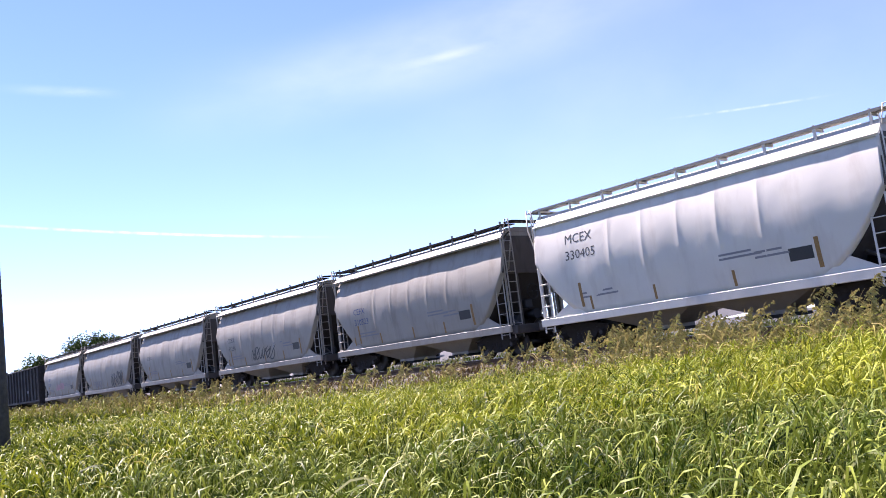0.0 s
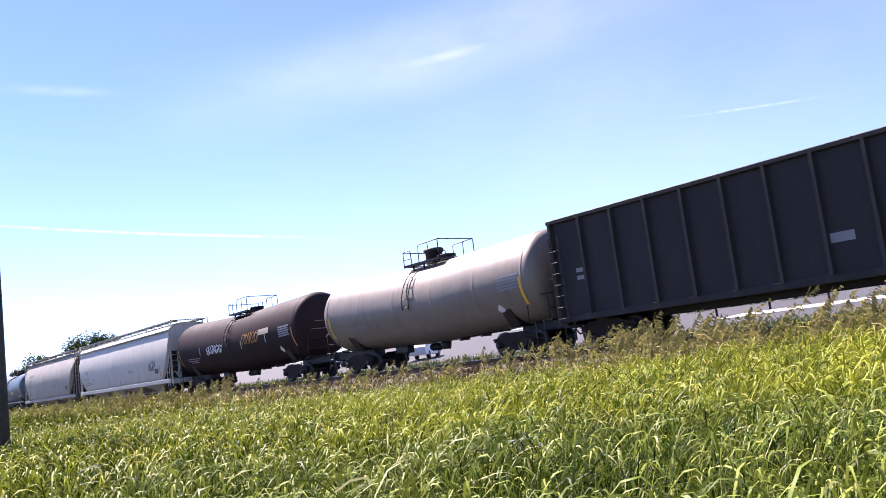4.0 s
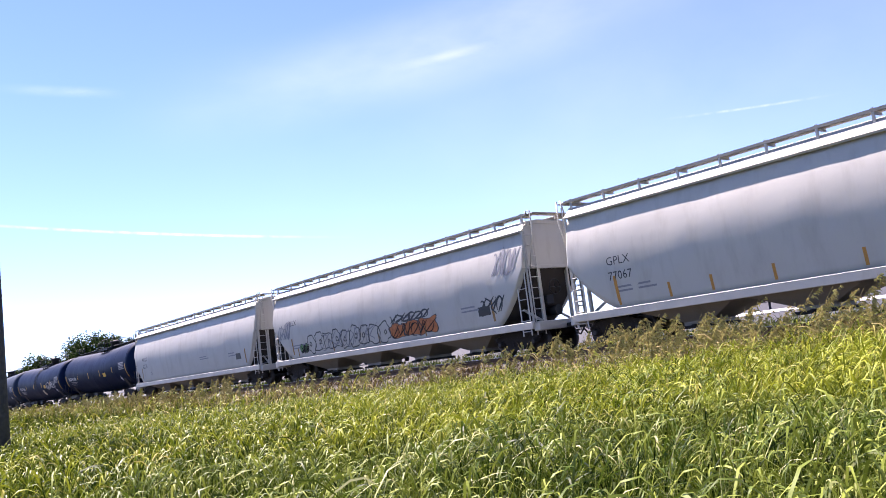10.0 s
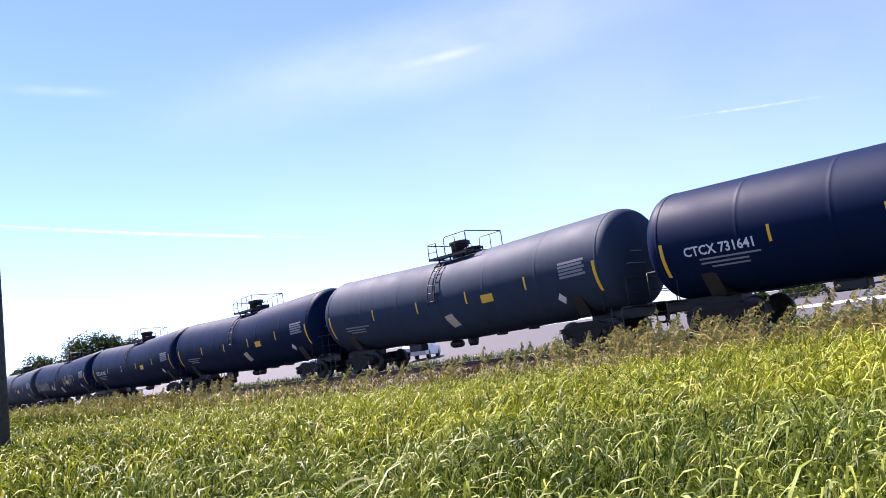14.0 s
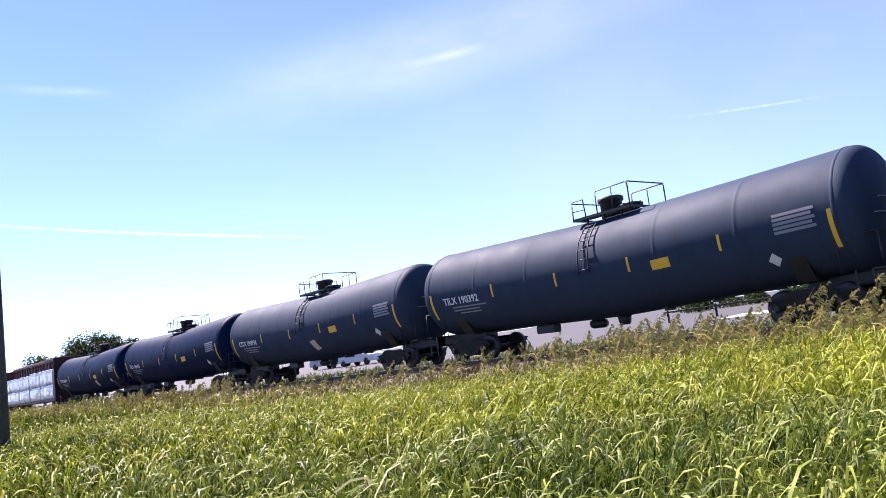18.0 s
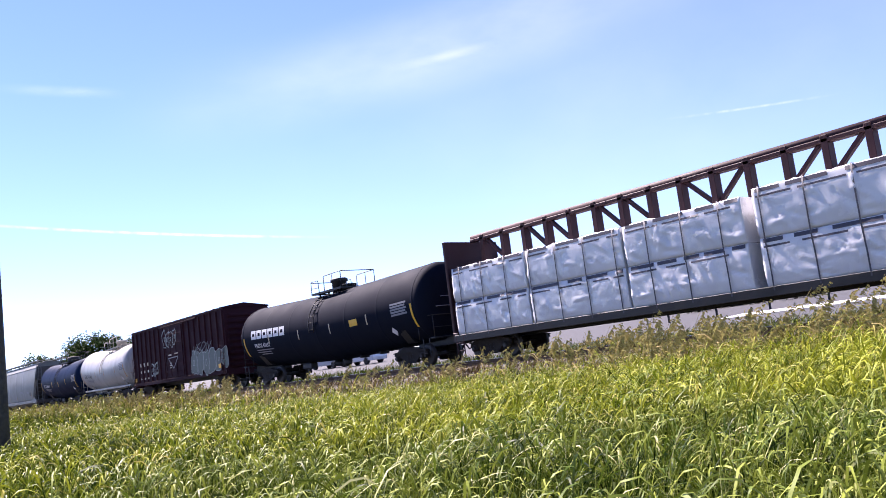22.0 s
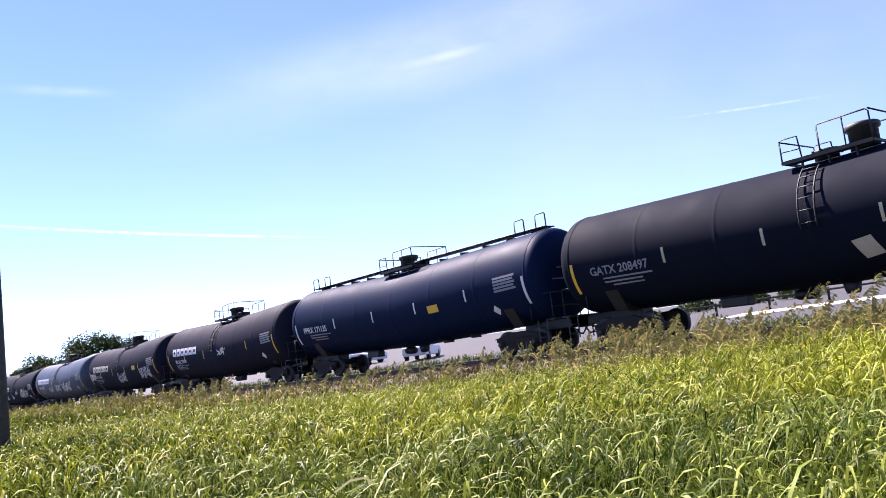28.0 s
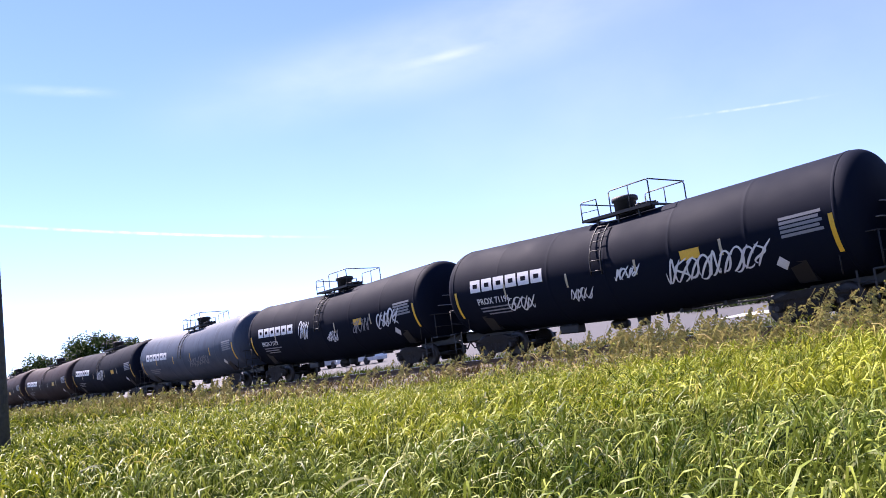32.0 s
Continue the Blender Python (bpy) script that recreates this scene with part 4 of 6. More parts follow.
def bent_strip(x, w, a0, a1, r, zc, lift=0.008):
    """A painted strip round the shell, angles from the near horizontal."""
    m = Mesh()
    rows = []
    for k in range(9):
        a = radians(a0 + (a1 - a0) * k / 8)
        y, z = -(r + lift) * math.cos(a), zc + (r + lift) * math.sin(a)
        rows.append([(x - w / 2, y, z), (x + w / 2, y, z)])
    return m.loft(rows, closed=False, caps=False)


def tank_car(spec):
    """spec: u0, u1 (shell seams along the train), paint, label and the marks."""
    g = spec.get
    half = (spec["u1"] - spec["u0"]) / 2
    r, top = g("r", 1.68), g("top", 4.45 if not g("brand") else 4.33)
    zc = top - r
    col = spec["paint"]
    car = thing("tank_car", spec["label"], "tank car", "cars of the freight train")
    # shell with dished heads and slight seams
    shell = Mesh()
    prof = []
    hd = 0.74

    def head(q):
        """Radius of the head at the share q of its depth: a tight knuckle, then a shallow dish."""
        return r * (1 - q ** 3.2) ** 0.5 if q < 1 else 0.02
    qs = (1.0, 0.995, 0.975, 0.94, 0.88, 0.8, 0.7, 0.58, 0.46, 0.34, 0.22, 0.1)
    prof += [(-half - hd * q, head(q)) for q in qs]
    n = max(4, int(half * 2 / 2.4))
    prof += [(-half, r), (-half + 0.15, r), (-half + 0.3, r)]
    for k in range(1, n):
        x = -half + 2 * half * k / n
        prof += [(x - 0.12, r), (x - 0.02, r), (x, r + 0.006), (x + 0.02, r), (x + 0.12, r)]
    prof += [(half - 0.3, r), (half - 0.15, r), (half, r)]
    prof += [(half + hd * q, head(q)) for q in reversed(qs)]
    shell.lathe(prof, (0, 0, zc), "x", 56)
    tank = part("tank", shell, col, car)
    tc = half - 1.35
    for s in (-1, 1):
        seam = Mesh()
        seam.lathe([(s * half - 0.05, r + 0.002), (s * half - 0.03, r + 0.011), (s * half + 0.03, r + 0.011), (s * half + 0.05, r - 0.002)], (0, 0, zc), "x", 56)
        part("head_seam", seam, col, tank)
        gb = Mesh()
        for (ya, yb, zg) in ((-0.95, -0.1, zc - 0.25), (-0.7, -0.25, zc + 0.15)):
            xg = s * (half + hd * 0.93)
            gb.tube([(xg - s * 0.25, ya, zg), (xg + s * 0.08, ya, zg), (xg + s * 0.08, yb, zg), (xg - s * 0.15, yb, zg)], 0.018, 5)
        part("head_grab_bar", gb, grey_mark, tank)
        # stub sill, saddle and end platform
        st = Mesh()
        st.box((s * (half - 0.1), 0, 0.95), (3.1, 0.6, 0.36), 0.02)
        sad = [(-r * 0.8, zc - r * 0.62), (-0.9, 1.05), (0.9, 1.05), (r * 0.8, zc - r * 0.62), (0.55, zc - r * 0.9), (-0.55, zc - r * 0.9)]
        st.prism(sad, "x", s * tc - 0.25, s * tc + 0.25)
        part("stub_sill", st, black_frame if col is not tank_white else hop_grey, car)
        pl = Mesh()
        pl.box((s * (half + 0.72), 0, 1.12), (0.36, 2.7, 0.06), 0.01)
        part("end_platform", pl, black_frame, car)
        rl = Mesh()
        zr = 2.05
        for y in (-1.3, 1.3):
            rl.tube([(s * (half + 0.78), y, 1.1), (s * (half + 0.78), y, zr)], 0.022, 6)
            rl.tube([(s * (half - 0.25), y * 1.0, 1.1), (s * (half - 0.25), y * 1.0, zr - 0.08), (s * (half - 0.1), y, zr), (s * (half + 0.78), y, zr)], 0.02, 6)
        rl.tube([(s * (half + 0.78), -1.3, zr), (s * (half + 0.78), 1.3, zr)], 0.022, 6)
        rl.tube([(s * (half + 0.78), -1.3, 1.55), (s * (half + 0.78), 1.3, 1.55)], 0.016, 6)
        part("end_railing", rl, g("rail", black_frame), car)
        for y in (-1.42, 1.42):
            part("side_step", cached("side_step", lambda: ladder_mesh(0.75, 0.42, 0.3)), black_frame, car, m=pose(s * (half + 0.35), y, 0.38))
        truck(car, s * tc)
    couplers(car, spec["c0"] - spec["mid"], spec["c1"] - spec["mid"])
    # jacket bottom: outlet, bolster braces, brake gear
    under = Mesh()
    under.lathe([(zc - r - 0.28, 0.16), (zc - r - 0.2, 0.2), (zc - r + 0.05, 0.24)], (0, 0, 0), "z", 16)
    under.tube([(-tc + 0.9, -0.35, zc - r - 0.02), (tc - 0.9, -0.35, zc - r - 0.02)], 0.035, 6)
    part("outlet_valve", under, black_frame, car)
    part("brake_valve", Mesh().box((-tc * 0.45, -0.45, zc - r - 0.14), (0.9, 0.4, 0.3), 0.04), black_frame, car)
    part("air_reservoir", Mesh().lathe([(-tc * 0.2 - 0.35, 0.02), (-tc * 0.2 - 0.33, 0.13), (-tc * 0.2 - 0.25, 0.16), (-tc * 0.2 + 0.25, 0.16), (-tc * 0.2 + 0.33, 0.13), (-tc * 0.2 + 0.35, 0.02)], (0, 0.3, zc - r - 0.15), "x", 12), black_frame, car)
    for x in (-tc * 0.45, tc * 0.3, tc * 0.55):
        part("pipe_bracket", Mesh().box((x, -0.3, zc - r - 0.02), (0.1, 0.5, 0.12)), black_frame, car)
    if g("sill"):
        for y in (-1.28, 1.28):
            sb = Mesh()
            sb.box((0, y, zc - r + 0.02), (2 * half + 0.6, 0.07, 0.13), 0.01)
            for k in range(7):
                x = -half + 2 * half * (k + 0.5) / 7
                sb.box((x, y * 0.8, zc - r + 0.03), (0.07, 0.5, 0.07))
            part("side_sill", sb, spec["sill"], car)
    # dome platform
    dx = g("dome", 0.2)
    dm = Mesh()
    w = g("plat", 1.2)
    pz = top + 0.02
    for y in (-0.75, 0.75):
        dm.box((dx, y, pz), (2 * w, 0.5, 0.04), 0.008)
    for x in (dx - w, dx + w):
        dm.box((x, 0, pz), (0.05, 2.0, 0.07))
    dm.box((dx, -0.99, pz), (2 * w, 0.04, 0.1))
    for x in (dx - w * 0.6, dx, dx + w * 0.6):
        dm.box((x, -0.85, pz - 0.2), (0.05, 0.06, 0.42))
    plat = part("dome_platform", dm, g("rail", black_frame), car)
    hr = Mesh()
    low, hi = 0.6, 0.8
    a, b, c = dx - w, dx - w * 0.12, dx + w
    for y in (-0.98, 0.98):
        hr.tube([(a, y, pz), (a, y, pz + low), (a + 0.1, y, pz + low + 0.05), (b - 0.55, y, pz + low + 0.05), (b - 0.5, y, pz)], 0.022, 6)
        hr.tube([(b, y, pz), (b, y, pz + hi - 0.05), (b + 0.07, y, pz + hi), (c - 0.07, y, pz + hi), (c, y, pz + hi - 0.07), (c, y, pz - 0.1)], 0.022, 6)
        hr.tube([((b + c) / 2, y, pz), ((b + c) / 2, y, pz + hi)], 0.018, 6)
        hr.tube([(a, y, pz + low * 0.5), (b - 0.5, y, pz + low * 0.5)], 0.014, 5)
    for x, h in ((a, low), (c, hi)):
        hr.tube([(x, -0.98, pz + h), (x, 0.98, pz + h)], 0.022, 6)
    part("railing", hr, g("rail", black_frame), plat)
    hs = Mesh()
    ho = dx + g("house", -0.3)
    if g("bonnet", "wide") == "wide":
        hs.lathe([(top - 0.06, 0.37), (top + 0.5, 0.37), (top + 0.54, 0.44), (top + 0.66, 0.44), (top + 0.7, 0.38), (top + 0.71, 0.02)], (ho, 0, 0), "z", 20)
    elif spec["bonnet"] == "low":
        hs.lathe([(top - 0.06, 0.3), (top + 0.22, 0.3), (top + 0.26, 0.2), (top + 0.27, 0.02)], (ho, 0, 0), "z", 18)
    else:
        hs.lathe([(top - 0.06, 0.52), (top + 0.52, 0.52), (top + 0.6, 0.46), (top + 0.61, 0.02)], (ho, 0, 0), "z", 20)
    part("valve_housing", hs, g("rail", black_frame), plat)
    mw = Mesh()
    mx = ho + (0.8 if g("house", -0.3) < 0 else -1.0)
    mw.lathe([(top - 0.06, 0.3), (top + 0.2, 0.3), (top + 0.21, 0.36), (top + 0.28, 0.36), (top + 0.31, 0.02)], (mx, 0, 0), "z", 18)
    for k in range(8):
        an = k * math.pi / 4
        mw.box((mx + 0.38 * math.cos(an), 0.38 * math.sin(an), top + 0.22), (0.06, 0.06, 0.14), 0.01)
    part("manway", mw, g("rail", black_frame), plat)
    # side ladder up to the platform
    for y in () if g("walk") else (-1, 1):
        ld, rungs = Mesh(), []
        for sx in (-0.22, 0.22):
            pts = []
            for k in range(12):
                an = radians(-6 + 60 * k / 11)
                pts.append((dx - w * 0.35 + sx, y * (r + 0.1) * math.cos(an), zc + (r + 0.1) * math.sin(an)))
            ld.tube(pts, 0.025, 5)
        for k in range(6):
            an = radians(-2 + 54 * k / 5)
            yy, zz = y * (r + 0.1) * math.cos(an), zc + (r + 0.1) * math.sin(an)
            rungs.append(Mesh().tube([(dx - w * 0.35 - 0.22, yy, zz), (dx - w * 0.35 + 0.22, yy, zz)], 0.016, 5))
        ladder = part("side_ladder", ld, g("rail", black_frame), car)
        for rung in rungs:
            part("rung", rung, g("rail", black_frame), ladder)
    if g("walk"):
        rb = Mesh()
        rb.box((0, 0, top + 0.1), (2 * half, 0.6, 0.04), 0.01)
        for k in range(12):
            rb.box((-half + 2 * half * (k + 0.5) / 12, 0, top + 0.03), (0.06, 0.5, 0.12))
        rb_ = part("running_board", rb, black_frame, car)
        for s in (-1, 1):
            for q in (0.25, 1.35):
                hp = Mesh()
                x = s * (half - q)
                hp.tube([(x, -0.45, top), (x, -0.45, top + 0.5), (x + 0.1, -0.45, top + 0.56), (x + 0.45, -0.45, top + 0.56), (x + 0.5, -0.45, top + 0.5), (x + 0.5, -0.45, top)], 0.025, 6)
                part("hand_loop", hp, black_frame, rb_)
    # marks on the near side
    sh = side_of(r, zc)
    mk = g("mark", white_mark)
    stripe = g("stripe", yellow)
    for q in (-1, 1):
        part("reflector_strip", bent_strip(q * (half - 0.12), 0.12, -36, 0, r, zc), stripe, car, "yellow reflective strip")
    for fx in g("strips", (-0.62, -0.22, 0.16, 0.56) if g("brand") else (-0.55, -0.165, 0.21, 0.6)):
        part("reflector_strip", bent_strip(fx * half, 0.085, -15, 1, r, zc), pale_strip if col in (tank_black, tank_brown) else stripe, car)
    if g("brand"):
        zz = zc - 0.10
        for k in range(6):
            part("owner_mark", wrapped(cached("owner_mark", owner_block), -half + 1.0 + 0.64 * k, zz, sh), mk, car, "plain white block of an owner mark")
    nz = g("num_z", -0.58 if g("brand") else -0.48)
    if g("number"):
        part("lettering", wrapped(text_mesh(spec["number"], *((0.32, 0.006) if g("brand") else (0.38, 0.008))), -half + g("num_x", 1.25 if g("brand") else 0.85), zc + nz, sh), mk, car, "stencilled reporting mark")
    fine = [(-half + 1.3, zc + nz - 0.16, 1.9, 0.05), (-half + 1.3, zc + nz - 0.28, 1.5, 0.05), (-half + 1.6, zc + nz - 0.39, 1.2, 0.045)]
    part("stencil", wrapped(bars(fine), 0, 0, sh), g("fine", grey_mark), car, "small stencilled data lines")
    pan = [(half * 0.8, zc + 0.1 - 0.115 * k, 1.15 - 0.08 * (k % 2), 0.08) for k in range(5)]
    part("data_panel", wrapped(bars(pan), 0, 0, sh), g("fine", grey_mark), car, "test data panel")
    if g("placard", True):
        part("placard", wrapped(bars([(half * g("pl", 0.38 if g("brand") else 0.31), zc + (-0.35 if g("brand") else -0.55), 0.66, 0.3)]), 0, 0, sh), yellow, car, "yellow warning panel")
    if g("yellow_low") is not None:
        yp = Mesh()
        for k in range(7):
            yp.v += [(0.03 * k, 0, -0.08 * k), (0.5 + 0.03 * k, 0, -0.08 * k + 0.06)]
        for k in range(6):
            yp.face((2 * k, 2 * k + 2, 2 * k + 3, 2 * k + 1))
        part("placard", wrapped(yp.data("placard"), spec["yellow_low"] * half, zc - 0.72, sh), cream_mark, car, "pale yellow warning card low on the shell")
    if g("white_panel"):
        wx, wz, ww, wh = spec["white_panel"]
        part("placard", wrapped(bars([(wx * half, zc + wz, ww, wh)]), 0, 0, sh), cream_mark, car, "pale warning panel")
    if g("diamond", True):
        dd = Mesh()
        for cx, cz, q, yy in ((half * 0.77, zc - 0.98, 0.19, 0.0),):
            dd.v += [(cx - q, 0, cz), (cx, 0, cz - q), (cx + q, 0, cz), (cx, 0, cz + q)]
            dd.face((0, 1, 2, 3))
        part("hazard_diamond", wrapped(dd.data("hazard_diamond"), 0, 0, sh), white_mark, car, "white hazard diamond")
    for (seed, x, z, ww, hh, ns, th, gm) in g("tags", ()):
        part("graffiti", wrapped(scrawl(seed, ww, hh, ns, th), x * half, zc + z, sh), gm, car, "sprayed graffiti scrawl")
    # the shell falls slightly from both ends to the outlet in the middle
    sag = g("sag", 0.2)
    kept = ("stub_sill", "end_platform", "end_railing", "side_step", "truck", "coupler", "wheelset", "sideframe", "bolster")
    seen = set()
    for ob in [c for c in car.children] + [d for c in car.children if not c.name.startswith(kept) for d in c.children]:
        if sag and ob.type == "MESH" and not ob.name.startswith(kept) and ob.data.name not in seen:
            seen.add(ob.data.name)
            for v in ob.data.vertices:
                v.co.z -= sag * max(0.0, 1 - abs(v.co.x) / half)
    return car


def owner_block():
    """One plain white block with a slot."""
    w, h, t = 0.55, 0.46, 0.15
    m = Mesh()
    outer, inner = [], []
    steps = 5
    for k in range(steps + 1):
        outer.append((0, 0, h * k / steps)), inner.append((t, 0, t + (h - 2 * t) * k / steps))
    for k in range(steps + 1):
        outer.append((w, 0, h - h * k / steps)), inner.append((w - t, 0, h - t - (h - 2 * t) * k / steps))
    n = len(outer)
    m.v = outer + inner
    for k in range(n):
        m.face((k, (k + 1) % n, n + (k + 1) % n, n + k))
    return m.data("owner_mark")


# ----- covered hoppers -----
def hopper_car(spec):
    g = spec.get
    half = (spec["u1"] - spec["u0"]) / 2
    col = spec["paint"]
    sill, eave, top = 1.0, g("eave", 4.45), g("top", 4.8)
    bulge, up = g("bulge", 1.58), g("up", 1.05 if g("panels", 6) > 1 else 1.2)
    cut, cut_z = g("cut", 2.05), g("cut_z", 3.05)
    car = thing("covered_hopper", spec["label"], "hopper car", "cars of the freight train")

    def width(z):
        t = (z - sill) / (eave - sill)
        if t < 0.5:
            return 1.42 + (bulge - 1.42) * math.sin(math.pi * t)
        return up + (bulge - up) * (math.cos(math.pi * (t - 0.5) * 1.0) if t < 1 else 0.0) ** 0.9

    def floor_z(x):
        d = half - abs(x)
        if d >= cut:
            return sill + 0.06
        q = max(0.0, d - 0.12) / (cut - 0.12)
        return cut_z - (cut_z - sill - 0.06) * (1 - (1 - q) ** g("cut_pow", 1.6))
    body = Mesh()
    xs = [-half + 0.1, -half + 0.13]
    xs += [-half + 0.12 + (cut - 0.12) * k / 10 for k in range(1, 11)]
    nseg = g("panels", 6)
    mids, seams = [], []
    for k in range(nseg + 1):
        x = -half + cut + (2 * half - 2 * cut) * k / nseg
        if k:
            xp = -half + cut + (2 * half - 2 * cut) * (k - 1) / nseg
            ns = 6 if nseg > 1 else 24
            mids += [xp + (x - xp) * q / ns for q in range(1, ns)]
        mids += [x - 0.03, x, x + 0.03] if 0 < k < nseg else ([] if k == 0 else [x])
        if 0 < k < nseg:
            seams.append(x)
    xs += mids
    xs += [half - cut + (cut - 0.12) * k / 10 for k in range(1, 10)] + [half - 0.13, half - 0.1]
    wavy, ph = (0.03 if nseg > 1 else 0.02), spec["u0"]

    def dent(x, z):
        """Slight waves in the side sheets."""
        f = max(0.0, min(1.0, (z - sill - 0.2) * 2, (eave - 0.15 - z) * 2, (half - 0.3 - abs(x)) * 1.5))
        return wavy * f * noise.noise((x * 0.9 + ph, z * 0.8, 2))
    rings = []
    for i, x in enumerate(xs):
        fz = floor_z(x)
        seam = 0.006 if x in seams else 0.0
        ring = []
        for k in range(15):
            z = fz + (eave - fz) * k / 14
            ring.append((x, -width(z) - seam - dent(x, z), z))
        ring += [(x, -0.6, top - 0.12), (x, 0, top - 0.06), (x, 0.6, top - 0.12)]
        for k in range(14, -1, -1):
            z = fz + (eave - fz) * k / 14
            ring.append((x, width(z) + seam, z))
        rings.append(ring)
    body.loft(rings)
    bd = part("body", body, col, car)

    def side(x, z):
        return -width(z) - dent(x, z) - 0.005
    # roof sheet with an overhanging edge
    rf = Mesh()
    ov = g("overhang", 1.42 if g("panels", 6) > 1 else 1.41)
    ri = ov - 0.36
    prof = [(-ov + 0.02, eave - 0.16), (-ov - 0.02, eave - 0.1), (-ri, top - 0.1), (-0.55, top - 0.04), (0.55, top - 0.04), (ri, top - 0.1), (ov + 0.02, eave - 0.1), (ov - 0.02, eave - 0.16), (ri - 0.1, top - 0.2), (-ri + 0.1, top - 0.2)]
    rf.prism(prof, "x", -half + 0.05, half - 0.05)
    roof = part("roof", rf, col, car)
    # thin plates added under the sloping ends, dark with grime and painted shade
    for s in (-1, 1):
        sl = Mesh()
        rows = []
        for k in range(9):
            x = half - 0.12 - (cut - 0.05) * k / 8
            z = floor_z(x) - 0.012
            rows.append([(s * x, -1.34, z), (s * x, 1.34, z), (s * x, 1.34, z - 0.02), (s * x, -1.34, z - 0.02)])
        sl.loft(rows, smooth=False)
        part("slope_sheet", sl, slope_shade_grime, car)
    # hatch trough along the middle
    nh = g("hatches", 5)
    ln = (2 * half - 1.6) / nh
    hm = cached("hatch/%.2f/%.2f" % (ln, top), lambda: Mesh().box((0, 0, top + 0.02), (ln - 0.05, 0.62, 0.12), 0.03))
    for k in range(nh):
        part("hatch", hm, col, car, m=pose(-half + 0.8 + ln * (k + 0.5), 0, 0))
    # roof walks on both sides with their brackets
    for s in (-1, 1):
        rb = Mesh()
        wz = top + (0.13 if g("walk_col") else 0.05)
        rb.box((0, s * 0.9, wz), (2 * half + 0.1, 0.5, 0.035), 0.005)
        rb.box((0, s * 1.16, wz - 0.01), (2 * half + 0.1, 0.03, 0.08))
        rb_ = part("running_board", rb, g("walk_col", rust), car)
        nb = g("brackets", 9)
        for k in range(nb):
            x = -half + 0.25 + (2 * half - 0.5) * k / (nb - 1)
            br = cached("bracket/%.2f/%.2f/%d" % (top, eave, s), lambda: Mesh().box((0, s * 1.14, (top + eave) / 2 + 0.14), (0.07, 0.05, top - eave + 0.1)).box((0, s * 0.9, top + 0.07), (0.05, 0.5, 0.08)))
            part("bracket", br, col, rb_, m=pose(x, 0, 0))
    # end cross walks
    for s in (-1, 1):
        cw = Mesh()
        cw.box((s * (half + 0.16), 0, top + 0.12), (0.45, 2.3, 0.035), 0.005)
        part("end_walk", cw, g("walk_col", rust), car)
    # side sills
    for y in (-1.5, 1.5):
        sb = Mesh()
        sb.box((0, y, sill), (2 * half, 0.1, 0.26), 0.015)
        sb.box((0, y * 0.97, sill + 0.13), (2 * half, 0.14, 0.02))
        part("side_sill", sb, g("sill_col", col), car)
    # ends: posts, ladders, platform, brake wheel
    end_col = g("end_col", end_dark if nseg > 1 else col)
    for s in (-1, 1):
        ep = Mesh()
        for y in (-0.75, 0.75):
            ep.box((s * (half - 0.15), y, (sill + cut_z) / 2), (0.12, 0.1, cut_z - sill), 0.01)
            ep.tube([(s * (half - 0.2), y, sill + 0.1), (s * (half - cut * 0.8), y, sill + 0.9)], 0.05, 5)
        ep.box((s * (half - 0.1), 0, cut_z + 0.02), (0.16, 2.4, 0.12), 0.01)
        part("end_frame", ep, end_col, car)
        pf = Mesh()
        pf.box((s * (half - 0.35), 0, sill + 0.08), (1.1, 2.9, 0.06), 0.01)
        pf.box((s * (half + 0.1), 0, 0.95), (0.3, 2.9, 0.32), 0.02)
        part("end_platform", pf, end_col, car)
        if end_col is end_dark:
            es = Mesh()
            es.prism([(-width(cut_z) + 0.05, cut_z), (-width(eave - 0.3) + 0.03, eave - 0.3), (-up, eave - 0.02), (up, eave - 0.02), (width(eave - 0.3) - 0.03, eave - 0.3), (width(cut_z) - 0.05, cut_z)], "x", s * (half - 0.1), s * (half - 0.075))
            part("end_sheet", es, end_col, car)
        for y in (-1, 1):
            lad = cached("side_ladder", lambda: ladder_mesh(2.25, 0.42))
            part("ladder", lad, g("lad_col", col), car, m=pose(s * (half - 0.34), y * 1.5, sill - 0.35))
            el = cached("ladder/%.2f" % (top - sill), lambda: ladder_mesh(top - sill + 0.3, 0.42))
            part("end_ladder", el, g("lad_col", col), car, m=pose(s * (half + 0.02), y * 1.15, sill - 0.35, 0, 0, 90))
            cp = Mesh()
            cp.box((s * (half - 0.09), y * (min(ov, 1.45) - 0.03), (sill + eave) / 2 - 0.05), (0.07, 0.06, eave - sill - 0.1), 0.008)
            part("corner_post", cp, g("lad_col", col), car)
            if nseg > 1:
                gp = Mesh()
                gp.prism([(s * (half - cut - 0.05), sill + 0.08), (s * (half - 0.63 * cut), sill + 0.55), (s * (half - 0.45), sill + 0.1)], "y", y * 1.435, y * 1.465)
                part("end_gusset", gp, col, car)
        for y in (-1.25, 1.25):
            hr = Mesh()
            hr.tube([(s * half, y, top - 0.3), (s * (half + 0.12), y, top + 0.2), (s * (half + 0.3), y, top + 0.2), (s * (half + 0.33), y, top - 0.5), (s * half, y, cut_z + 0.1)], 0.025, 6)
            part("grab_iron", hr, g("lad_col", col), car)
        truck(car, s * (half - 1.35))
        ge = Mesh()
        ge.box((s * (half - 1.35), 0, 0.95), (2.9, 0.6, 0.3), 0.02)
        ge.box((s * (half - 1.35), 0, 1.05), (0.4, 2.7, 0.2), 0.02)
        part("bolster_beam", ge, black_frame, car)
